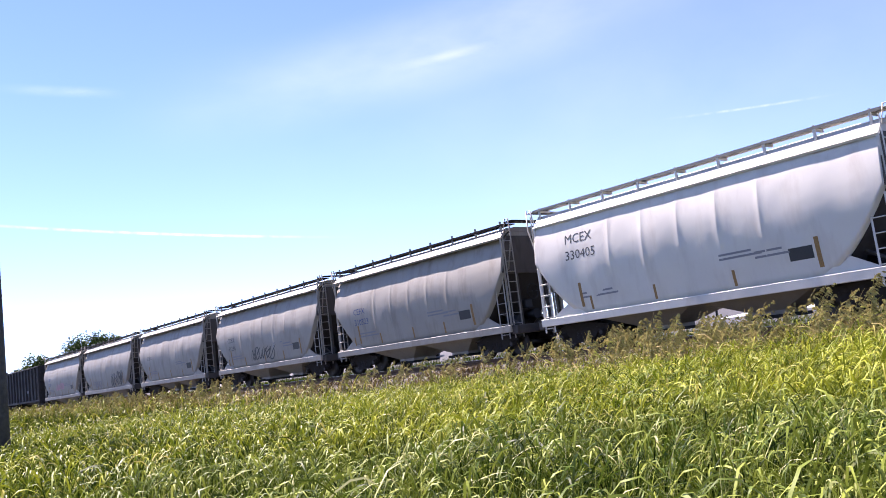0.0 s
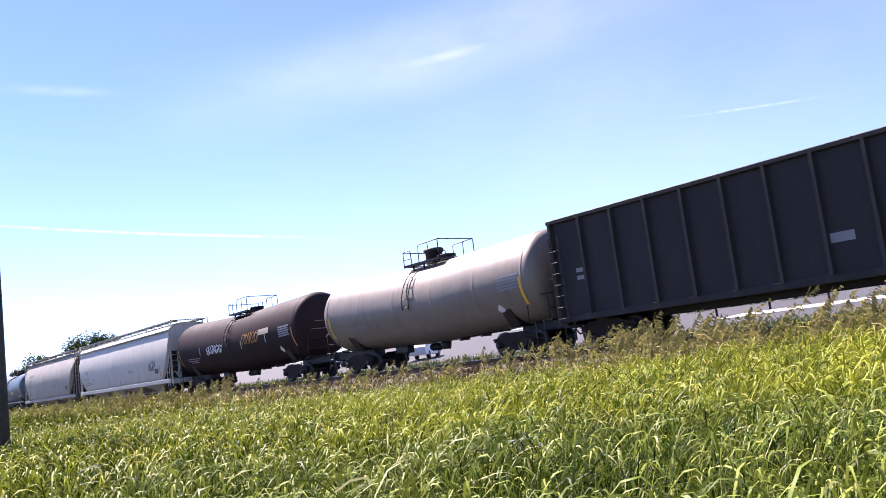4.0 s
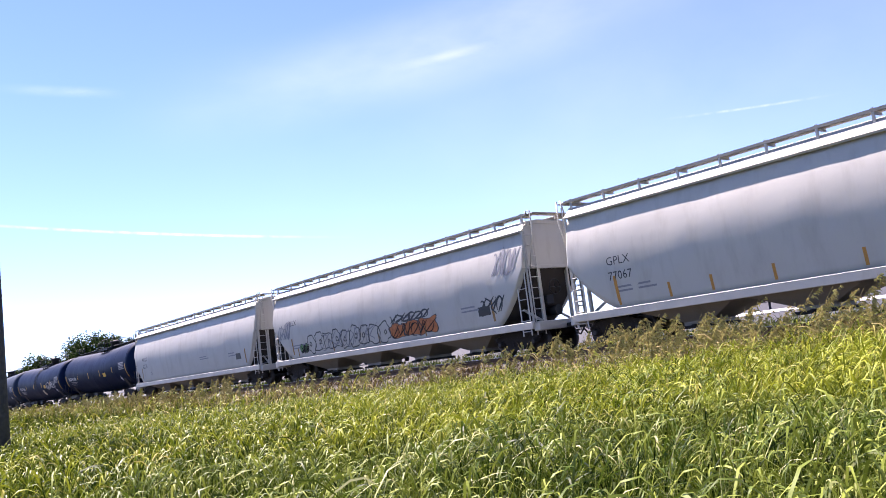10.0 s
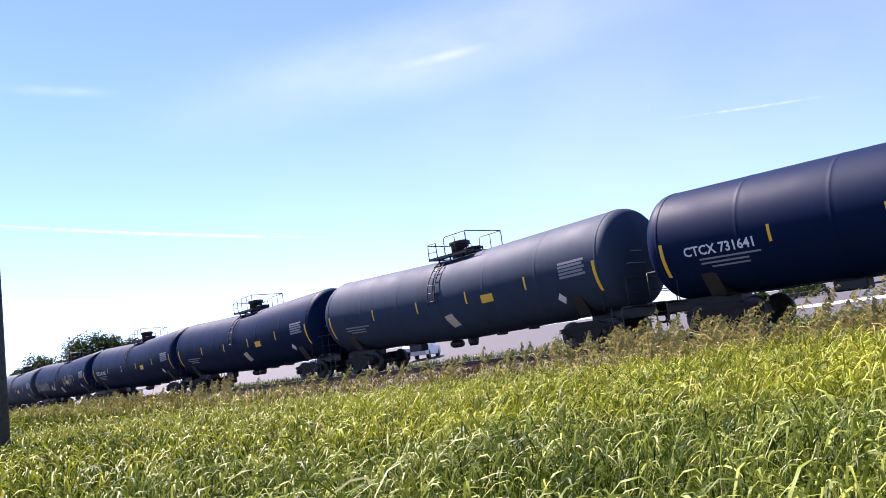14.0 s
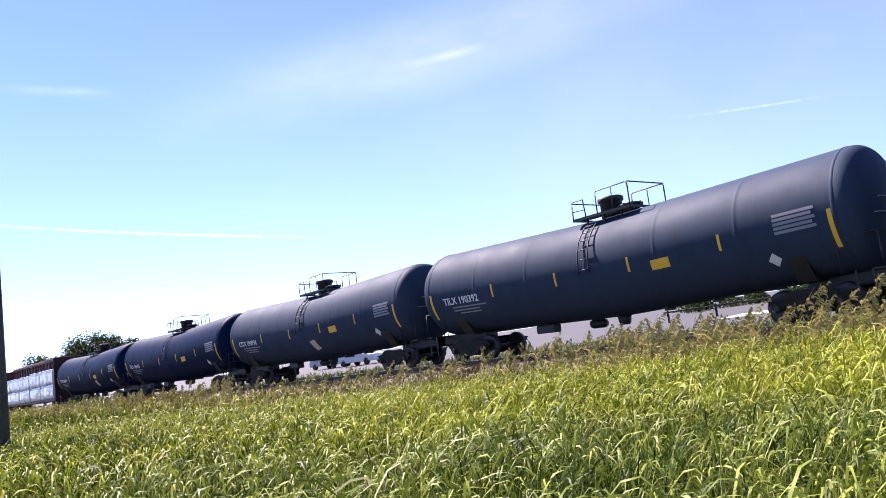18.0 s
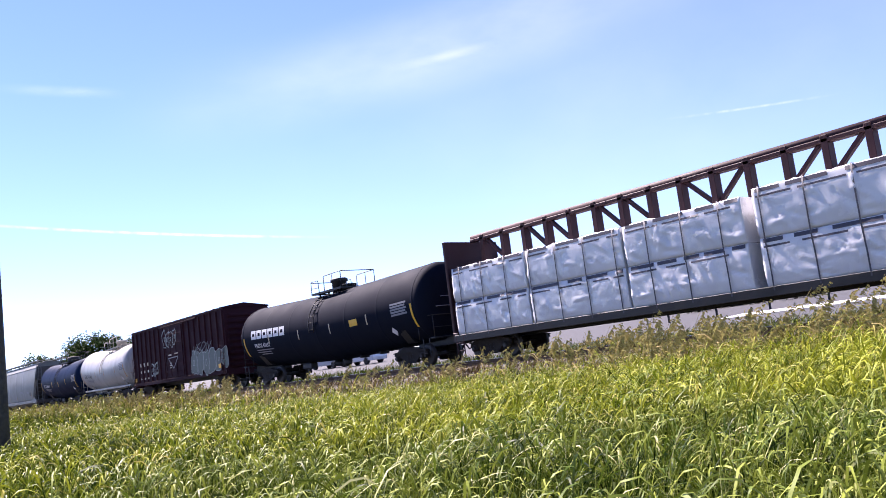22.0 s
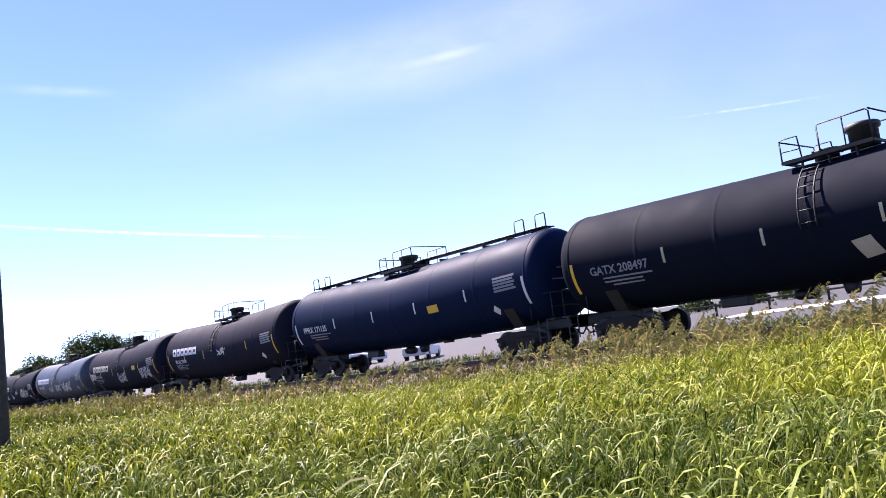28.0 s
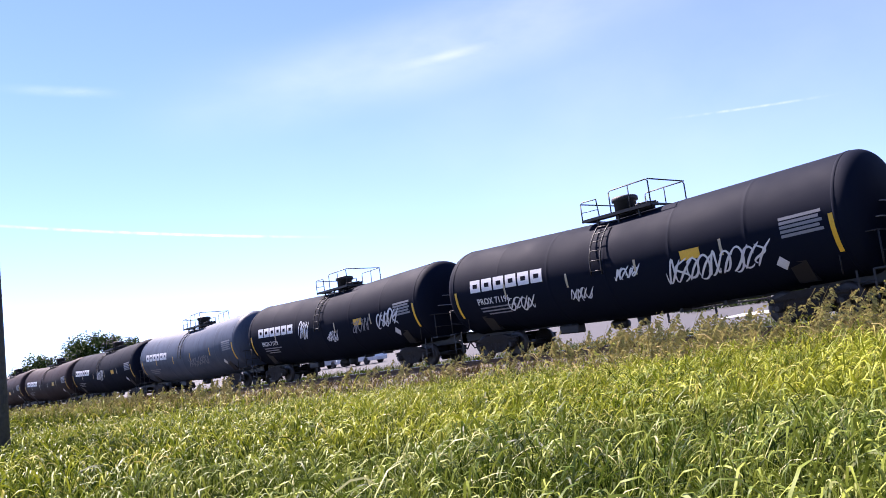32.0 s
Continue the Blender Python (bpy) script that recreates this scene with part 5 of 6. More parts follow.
    part("brake_wheel", cached("brake_wheel", brake_wheel_mesh), black_frame, car, m=pose(half + 0.14, -0.3, 2.3))
    if g("end_tag"):
        part("graffiti", scrawl(76, 1.1, 1.1, 4, 0.07), spec["end_tag"], car, "dark red sprayed scrawl on the end", pose(half - 0.07, -0.6, 2.95, 0, 0, 90))
    bc = Mesh()
    bc.lathe([(half - 0.95, 0.2), (half - 0.4, 0.2)], (0, 0.35, 1.5), "x", 14)
    bc.lathe([(half - 1.2, 0.16), (half - 0.5, 0.16)], (0, -0.5, 1.35), "x", 14)
    bc.box((half - 0.6, 0.0, 1.9), (0.35, 0.4, 0.35), 0.03)
    part("brake_gear", bc, black_frame, car)
    couplers(car, spec["c0"] - spec["mid"], spec["c1"] - spec["mid"])
    # discharge bays
    nb = g("bays", 3)
    lo, hi_ = -half + cut + 0.2, half - cut - 0.2
    bl = (hi_ - lo) / nb
    for k in range(nb):
        x0, x1 = lo + bl * k + 0.06, lo + bl * (k + 1) - 0.06
        xm = (x0 + x1) / 2
        b = Mesh()
        ring = lambda a, c, y, z: [(a, -y, z), (c, -y, z), (c, y, z), (a, y, z)]
        b.loft([ring(x0, x1, 1.36, sill + 0.1), ring(x0 + 0.15, x1 - 0.15, 1.25, sill - 0.12), ring(xm - 0.5, xm + 0.5, 0.62, 0.42), ring(xm - 0.5, xm + 0.5, 0.62, 0.3)], smooth=False)
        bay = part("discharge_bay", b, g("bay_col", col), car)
        gt = Mesh()
        gt.box((xm, 0, 0.26), (1.2, 1.5, 0.1), 0.01)
        gt.tube([(xm, -0.95, 0.3), (xm, 0.95, 0.3)], 0.04, 6)
        part("outlet_gate", gt, steel_dark, bay)
    # marks
    mk = g("mark", black_mark)
    for q, words in enumerate(g("words", ())):
        part("lettering", wrapped(text_mesh(words, g("letter", 0.44), 0.0), -half + g("word_x", 1.7), g("word_z", 2.85) - q * g("letter", 0.44) * 1.25, side), mk, car, "stencilled reporting mark")
    fine = [(-half + 1.95, 1.75, 1.3, 0.06), (-half + 1.95, 1.62, 1.5, 0.06), (half - 3.7, 2.0, 0.8, 0.06), (half - 3.7, 1.86, 1.0, 0.06), (half * 0.2, 2.1, 1.0, 0.06), (half * 0.2, 1.98, 1.3, 0.06)]
    part("stencil", wrapped(bars(fine), 0, 0, side), grey_mark, car, "small stencilled data lines")
    part("data_panel", wrapped(bars([(half - 2.75, 1.62, 0.66, 0.34)]), 0, 0, side), black_mark, car, "black data panel")
    st = g("stripe", old_strip)
    for k, fx in enumerate(g("strips", (-0.75, -0.4, 0.0, 0.35))):
        part("reflector_strip", wrapped(bars([(fx * half, sill + 0.22, 0.09, 0.45)]), 0, 0, side), st, car)
    for q in (-1, 1):
        part("reflector_strip", wrapped(bars([(q * (half - cut * 0.95) - 0.07, sill + 0.35, 0.12, 0.8)]), 0, 0, side), st, car)
    for (seed, x, z, ww, hh, ns, th, gm) in g("tags", ()):
        part("graffiti", wrapped(scrawl(seed, ww, hh, ns, th), x * half, z, side), gm, car, "sprayed graffiti scrawl")
    for (x, z, ww, hh, gm) in g("patches", ()):
        line, fill = blobs(int(x * 100) + 300, ww, hh, max(2, int(ww / hh * 0.8)), 0.03, False)
        part("graffiti_fill", wrapped(fill, x * half, z, side), gm, car, "filled spray-paint figure")
        part("graffiti", wrapped(line, x * half, z, side), black_mark, car, "black sprayed outlines")
        part("graffiti", wrapped(scrawl(int(ww * 70), ww * 0.9, hh * 0.8, 6, 0.045), x * half + 0.1, z + hh * 0.1, lambda x, z: side(x, z) - 0.004), rust, car, "dark brown sprayed strokes")
    for (seed, x, z, ww, hh, count, line, gm) in g("outlines", ()):
        part("graffiti", wrapped(blobs(seed, ww, hh, count, line)[0], x * half, z, side), gm, car, "sprayed bubble outlines")
    return car


# ----- gondola, box car, centre-beam flat -----
def ends_and_trucks(car, spec, half, col):
    for s in (-1, 1):
        truck(car, s * (half - 1.6))
        e = Mesh()
        e.box((s * (half - 0.1), 0, 0.98), (0.3, 2.9, 0.36), 0.02)
        e.box((s * (half - 1.6), 0, 0.98), (0.5, 2.6, 0.26), 0.02)
        part("end_sill", e, col, car)
        for y in (-1.45, 1.45):
            part("side_step", cached("side_step", lambda: ladder_mesh(0.75, 0.42, 0.3)), col, car, m=pose(s * (half - 0.35), y, 0.3))
    c = Mesh()
    c.box((0, 0, 0.92), (2 * half, 0.65, 0.4), 0.02)
    part("centre_sill", c, black_frame, car)
    couplers(car, spec["c0"] - spec["mid"], spec["c1"] - spec["mid"])


def gondola_car(spec):
    half = (spec["u1"] - spec["u0"]) / 2
    col = spec["paint"]
    top = spec.get("top", 4.4)
    car = thing("gondola_car", spec["label"], "gondola car", "cars of the freight train")
    for y in (-1, 1):
        w = Mesh()
        w.box((0, y * 1.45, (0.95 + top) / 2), (2 * half, 0.06, top - 0.95), 0.005)
        sd = part("side_wall", w, col, car)
        part("top_chord", Mesh().box((0, y * 1.5, top - 0.06), (2 * half, 0.2, 0.14), 0.02), col, sd)
        part("side_sill", Mesh().box((0, y * 1.5, 1.02), (2 * half, 0.14, 0.22), 0.02), col, sd)
        n = 12
        for k in range(n):
            x = -half + 0.12 + (2 * half - 0.24) * k / (n - 1)
            part("rib", cached("gon_rib", lambda: Mesh().prism([(-0.09, 0), (-0.05, 0.13), (0.05, 0.13), (0.09, 0)], "z", 1.1, top - 0.1)), col, sd, m=pose(x, y * 1.48, 0, 0, 0, 0 if y > 0 else 180))
    for s in (-1, 1):
        e = Mesh()
        e.box((s * (half - 0.03), 0, (0.95 + top) / 2), (0.06, 2.86, top - 0.95))
        for k in range(4):
            e.box((s * (half + 0.04), 0, 1.5 + 0.75 * k), (0.12, 2.86, 0.16), 0.02)
        part("end_wall", e, col, car)
        part("ladder", cached("gon_ladder", lambda: ladder_mesh(2.9, 0.42)), col, car, m=pose(s * (half - 0.3), -1.66, 0.9))
    fl = Mesh()
    fl.box((0, 0, 1.15), (2 * half - 0.1, 2.84, 0.08))
    part("floor", fl, col, car)
    ends_and_trucks(car, spec, half, col)
    sh = lambda x, z: -1.5
    part("stencil", wrapped(bars([(-half + 1.0, 2.5, 0.5, 0.14), (-half + 1.0, 2.25, 0.5, 0.14), (half - 5.4, 1.9, 0.7, 0.25)]), 0, 0, sh), grey_mark, car, "faded stencils")
    return car


def box_car(spec):
    half = (spec["u1"] - spec["u0"]) / 2
    col = spec["paint"]
    top, base = spec.get("top", 4.78), 1.0
    car = thing("box_car", spec["label"], "box car", "cars of the freight train")
    b = Mesh()
    b.box((0, 0, (base + top) / 2), (2 * half, 2.9, top - base), 0.02)
    bd = part("body", b, col, car)
    rf = Mesh()
    rf.prism([(-1.52, top - 0.06), (-1.52, top + 0.02), (0, top + 0.22), (1.52, top + 0.02), (1.52, top - 0.06)], "x", -half, half)
    for k in range(16):
        x = -half + 0.3 + (2 * half - 0.6) * k / 15
        rf.prism([(-1.53, top + 0.015), (-1.53, top + 0.06), (0, top + 0.27), (1.53, top + 0.06), (1.53, top + 0.015), (0, top + 0.2)], "x", x - 0.06, x + 0.06)
    part("roof", rf, col, car)
    dw = 1.55
    rib = cached("box_rib", lambda: Mesh().prism([(-0.07, 0), (-0.035, 0.09), (0.035, 0.09), (0.07, 0)], "z", base + 0.15, top - 0.12))
    for y in (-1, 1):
        xs = []
        for k in range(8):
            xs.append(-half + 0.15 + (half - dw - 0.35) * k / 7)
            xs.append(dw + 0.2 + (half - dw - 0.35) * k / 7)
        for x in xs:
            part("rib", rib, col, bd, m=pose(x, y * 1.45, 0, 0, 0, 0 if y > 0 else 180))
        d = part("door", Mesh().box((0.1, y * 1.49, (base + top) / 2 + 0.05), (2 * dw, 0.07, top - base - 0.35), 0.01), col, car)
        for k in range(5):
            part("door_rib", Mesh().box((0.1, y * 1.54, base + 0.6 + 0.6 * k), (2 * dw - 0.2, 0.05, 0.1), 0.01), col, d)
        for q in (-1, 1):
            part("door_edge", Mesh().box((0.1 + q * (dw - 0.1), y * 1.54, (base + top) / 2), (0.09, 0.08, top - base - 0.5), 0.01), col, d)
            part("lock_rod", Mesh().tube([(0.1 + q * 0.5, y * 1.6, base + 0.25), (0.1 + q * 0.5, y * 1.6, top - 0.4)], 0.025, 6), col, d)
        for z in (base + 0.12, top - 0.16):
            part("door_track", Mesh().box((0.8, y * 1.53, z), (4 * dw, 0.08, 0.08), 0.01), col, bd)
        part("side_sill", Mesh().box((0, y * 1.5, base + 0.02), (2 * half, 0.1, 0.2), 0.01), col, bd)
    for s in (-1, 1):
        for k in range(9):
            z = base + 0.35 + 0.37 * k
            part("end_corrugation", Mesh().loft([[(s * half, -1.3, z - 0.13), (s * half, 1.3, z - 0.13), (s * half, 1.3, z + 0.13), (s * half, -1.3, z + 0.13)],
                                                 [(s * (half + 0.09), -1.2, z - 0.05), (s * (half + 0.09), 1.2, z - 0.05), (s * (half + 0.09), 1.2, z + 0.05), (s * (half + 0.09), -1.2, z + 0.05)]], smooth=False), col, car)
        for y in (-1, 1):
            part("ladder", cached("box_ladder", lambda: ladder_mesh(2.0, 0.42)), col, car, m=pose(s * (half - 0.35), y * 1.6, base - 0.1))
    ends_and_trucks(car, spec, half, col)
    sh = lambda x, z: -1.575
    pale = plain("pale silver spray paint", (0.19, 0.215, 0.21), 0.5, 0, 8, 0.35, 0)
    green = plain("grey green spray paint", (0.024, 0.042, 0.034), 0.5, 0, 8, 0.3, 0)
    at = lambda y: (lambda x, z: y)
    line, fill = blobs(11, 5.4, 1.5, 6, 0.035)
    part("graffiti_fill", wrapped(fill, half * 0.37, 1.1, at(-1.56)), green, car, "grey-green filled spray-paint letters")
    part("graffiti", wrapped(line, half * 0.37, 1.1, at(-1.57)), pale, car, "pale sprayed outlines")
    part("graffiti", wrapped(scrawl(16, 2.6, 0.7, 4, 0.03), half * 0.42, 2.35, at(-1.575)), pale, car, "pale sprayed outlines")
    part("graffiti", wrapped(blobs(12, 2.3, 1.15, 4, 0.035)[0], -half * 0.19, 3.2, at(-1.63)), pale, car, "pale sprayed bubble outlines")
    part("graffiti", wrapped(blobs(13, 1.2, 0.9, 3, 0.05)[0], -half * 0.52, 1.5, at(-1.57)), pale, car, "pale sprayed bubble outlines")
    tri = Mesh()
    for a, b in (((-0.75, 2.45), (0.95, 2.5)), ((-0.7, 2.4), (0.1, 1.75)), ((0.9, 2.45), (0.1, 1.75))):
        dx, dz = b[0] - a[0], b[1] - a[1]
        d = math.hypot(dx, dz)
        nx, nz = -dz / d * 0.03, dx / d * 0.03
        o = len(tri.v)
        tri.v += [(a[0] + nx, 0, a[1] + nz), (a[0] - nx, 0, a[1] - nz), (b[0] - nx, 0, b[1] - nz), (b[0] + nx, 0, b[1] + nz)]
        tri.face((o, o + 1, o + 2, o + 3))
    part("stencil", wrapped(tri.data("stencil"), 0, 0, at(-1.632)), grey_mark, car, "pale painted triangle on the door")
    part("stencil", wrapped(bars([(-half + 1.6 + 0.7 * k, 2.25 - 0.45 * j, 0.2, 0.24 - 0.07 * j) for k in range(3) for j in range(3)]), 0, 0, sh), cream_mark, car, "white stencilled blocks")
    part("stencil", wrapped(bars([(-0.7, 2.62, 0.55, 0.09), (0.35, 2.67, 0.6, 0.07), (-0.55, 2.1, 0.35, 0.06), (-0.55, 1.95, 0.35, 0.06), (-0.55, 1.8, 0.35, 0.06)]), 0, 0, lambda x, z: -1.63), cream_mark, car)
    part("reflector_strip", wrapped(bars([(-half + 0.4, 1.25, 0.35, 0.25), (half - 1.0, 1.3, 0.35, 0.25)]), 0, 0, sh), yellow, car)
    return car


def centerbeam_car(spec):
    half = (spec["u1"] - spec["u0"]) / 2
    col = spec["paint"]
    top = spec.get("top", 4.98)
    deck = 1.05
    car = thing("centre_beam_flatcar", spec["label"], "flat car", "cars of the freight train")
    d = Mesh()
    d.box((0, 0, deck - 0.05), (2 * half, 2.8, 0.1), 0.01)
    for y in (-1.4, 1.4):
        d.box((0, y, deck - 0.12), (2 * half, 0.12, 0.26), 0.01)
    part("deck", d, black_frame, car)
    tb = Mesh()
    tb.tube([(-half + 0.2, 0, top - 0.1), (half - 0.2, 0, top - 0.1)], 0.14, 12)
    tb.box((0, 0, top - 0.2), (2 * half - 0.4, 0.36, 0.12), 0.02)
    part("top_beam", tb, col, car)
    n = 19
    post = cached("beam_post", lambda: Mesh().box((0, 0, (deck + top) / 2), (0.2, 0.36, top - deck - 0.1), 0.015))
    for k in range(n):
        x = -half + 0.9 + (2 * half - 1.8) * k / (n - 1)
        part("post", post, col, car, m=pose(x, 0, 0))
    for k in range(n - 1):
        if k % 3 == 1:
            continue
        x = -half + 0.9 + (2 * half - 1.8) * (k + 0.5) / (n - 1)
        w = (2 * half - 1.8) / (n - 1) * 0.42
        br = Mesh()
        sgn = 1 if k < n // 2 else -1
        br.prism([(x - w - 0.06, top - 1.1), (x - w + 0.06, top - 1.15), (x + w + 0.06, top - 0.2), (x + w - 0.06, top - 0.15)] if sgn < 0 else
                 [(x + w + 0.06, top - 1.1), (x + w - 0.06, top - 1.15), (x - w - 0.06, top - 0.2), (x - w + 0.06, top - 0.15)], "y", -0.08, 0.08)
        part("brace", br, col, car)
    for s in (-1, 1):
        e = part("bulkhead", Mesh().box((s * (half - 0.06), 0, (deck + top) / 2 - 0.1), (0.05, 2.84, top - deck - 0.2), 0.01), col, car)
        for y in (-1.38, -0.5, 0.5, 1.38):
            part("bulkhead_post", Mesh().box((s * (half - 0.0), y, (deck + top) / 2 - 0.1), (0.12, 0.1, top - deck - 0.2), 0.01), col, e)
        for k in range(7):
            part("bulkhead_rail", Mesh().box((s * half, 0, deck + 0.4 + 0.545 * k), (0.1, 2.8, 0.09), 0.01), col, e)
        part("end_ladder", cached("bulk_ladder", lambda: ladder_mesh(3.4, 0.42)), col, car, m=pose(s * (half + 0.12), -0.95, deck - 0.2, 0, 0, 90))
    ends_and_trucks(car, spec, half, col)
    return car


def lumber_load(spec):
    """Wrapped bundles in columns and tiers on both sides of the centre beam, under dark straps."""
    half = (spec["u1"] - spec["u0"]) / 2
    load = thing("lumber_load", "lumber bundles in crinkled white plastic wrap on the flat car", "lumber", "cars of the freight train")
    rnd = random.Random(5)
    cols = [(-half + 0.28, 4.1), (-half + 4.42, 4.3), (-half + 8.76, 4.2), (-half + 13.25, 4.2), (-half + 17.5, 4.6)]
    dark = plain("dark printed band", (0.035, 0.03, 0.045), 0.5, 0, 30, 0.2, 0)
    strap_mat = plain("dark strap webbing", (0.05, 0.05, 0.065), 0.7, 0, 40, 0.25, 0)
    for y in (-0.82, 0.82):
        for ci, (x, w) in enumerate(cols):
            tiers = (1.28, 1.3) if ci < 3 else (1.32, 1.38)
            z = 1.07
            for ti, h in enumerate(tiers):
                near = y < 0
                nx, nz = (56, 20) if near else (4, 2)
                folds = []
                for k in range(34):
                    fx, fz, fa = rnd.choice((rnd.uniform(0, w), 1.25 * rnd.randint(0, 3) + rnd.uniform(-0.1, 0.2))), rnd.uniform(0.1, h), rnd.choice((rnd.uniform(-1.5, -0.6), rnd.uniform(-1.2, 0.2)))
                    folds.append((fx, fz, math.cos(fa), math.sin(fa), rnd.uniform(0.3, 0.9), rnd.uniform(0.02, 0.05) * rnd.choice((1, 1, -1)), rnd.uniform(0.04, 0.07)))
                seed = rnd.uniform(0, 50)

                def depth(a, b):
                    d = 0.02 * noise.noise((a * 1.1 + seed, b * 1.6, 0)) + 0.006 * noise.noise((a * 5 + seed, b * 5, 4))
                    for fx, fz, ca, sa, ln, am, wd in folds:
                        u, v = (a - fx) * ca + (b - fz) * sa, -(a - fx) * sa + (b - fz) * ca
                        if 0 < u < ln and abs(v) < wd:
                            d += am * (1 - abs(v) / wd) * math.sin(math.pi * u / ln)
                    return d
                rings = []
                last = ti == len(tiers) - 1
                for i in range(nx + 1):
                    a = (w - 0.06) * i / nx
                    lump = 0.05 * noise.noise((a * 2.2 + seed, 3, 1)) + 0.03 * noise.noise((a * 7 + seed, 8, 1)) if last and near else 0
                    ring = []
                    for k in range(nz + 1):
                        b = h * k / nz
                        ease = min(1.0, 4 * min(k, nz - k) / nz) if near else 0
                        ring.append((x + a, y - 0.56 - 0.05 * ease ** 0.5 - (depth(a, b) if near else 0), z + b - 0.01 + lump * k / nz))
                    ring += [(x + a, y + 0.1, z + h - 0.01 + lump), (x + a, y + 0.55, z + h - 0.01), (x + a, y + 0.55, z)]
                    rings.append(ring)
                bn = part("wrapped_pack", Mesh().loft(rings, smooth=True), wrap, load)
                if near:
                    for j, zz in enumerate((h * 0.9, h * 0.8)):
                        k0 = 0.1
                        while k0 < w - 0.4:
                            ln = min(rnd.uniform(0.5, 1.3), w - 0.15 - k0)
                            me = Mesh()
                            for q in range(9):
                                a = k0 + ln * q / 8
                                for b in (zz, zz + (0.11 if j == 0 else 0.055)):
                                    ease = max(0.0, min(1.0, 4 * min(b, h - b) / h))
                                    me.v.append((x + a, y - 0.566 - 0.05 * ease ** 0.5 - max(depth(a, b), depth(a, b + 0.03), depth(a, b - 0.03)), z + b - 0.01))
                            for q in range(8):
                                me.face((2 * q, 2 * q + 2, 2 * q + 3, 2 * q + 1), True)
                            part("printed_band", me, dark, bn)
                            k0 += ln + rnd.uniform(0.12, 0.5)
                z += h + 0.015
    # tie-down straps over the near side
    k, x = 0, -half + 0.75
    while x < half - 0.4:
        ci = max(i for i, c in enumerate(cols) if c[0] <= x + 0.01)
        hz = 1.07 + (2.58 if ci < 3 else 2.7)
        sm = Mesh()
        pts = [(x, -1.46, 0.95), (x + 0.01, -1.475, 1.6), (x - 0.01, -1.47, 2.3), (x, -1.475, hz - 0.35), (x, -1.43, hz + 0.03), (x, -0.9, hz + 0.06)]
        rows = [[(p[0] - 0.022, p[1], p[2]), (p[0] + 0.022, p[1], p[2])] for p in pts]
        sm.loft(rows, closed=False, caps=False)
        part("strap", sm, strap_mat, load)
        x += 1.27
    return load


# ---------- the freight train: its cars from front to back ----------
blue_mark = plain("blue stencil paint", (0.03, 0.05, 0.16), 0.5, 0, 40, 0.1, 0)
rust_mark = plain("orange brown marking", (0.42, 0.2, 0.03), 0.6, 0, 30, 0.2, 0)
pink = plain("faded pink spray paint", (0.5, 0.22, 0.28), 0.6, 0, 20, 0.2, 0)
orange = plain("burnt orange spray paint", (0.42, 0.13, 0.03), 0.6, 0, 8, 0.3, 0)
red_spray = plain("dark red spray paint", (0.16, 0.02, 0.03), 0.6, 0, 8, 0.3, 0)
green_spray = plain("green spray paint", (0.12, 0.25, 0.08), 0.6, 0, 8, 0.3, 0)
tank_pale = paint("pale blue grey tank paint", (0.066, 0.080, 0.112), 0.45, 0.0, (0.022, 0.0225, 0.033), 0.5, 0.0, 0.06, 0.08)
KINDS = {"tank": tank_car, "hopper": hopper_car, "gondola": gondola_car, "box": box_car, "beam": centerbeam_car}
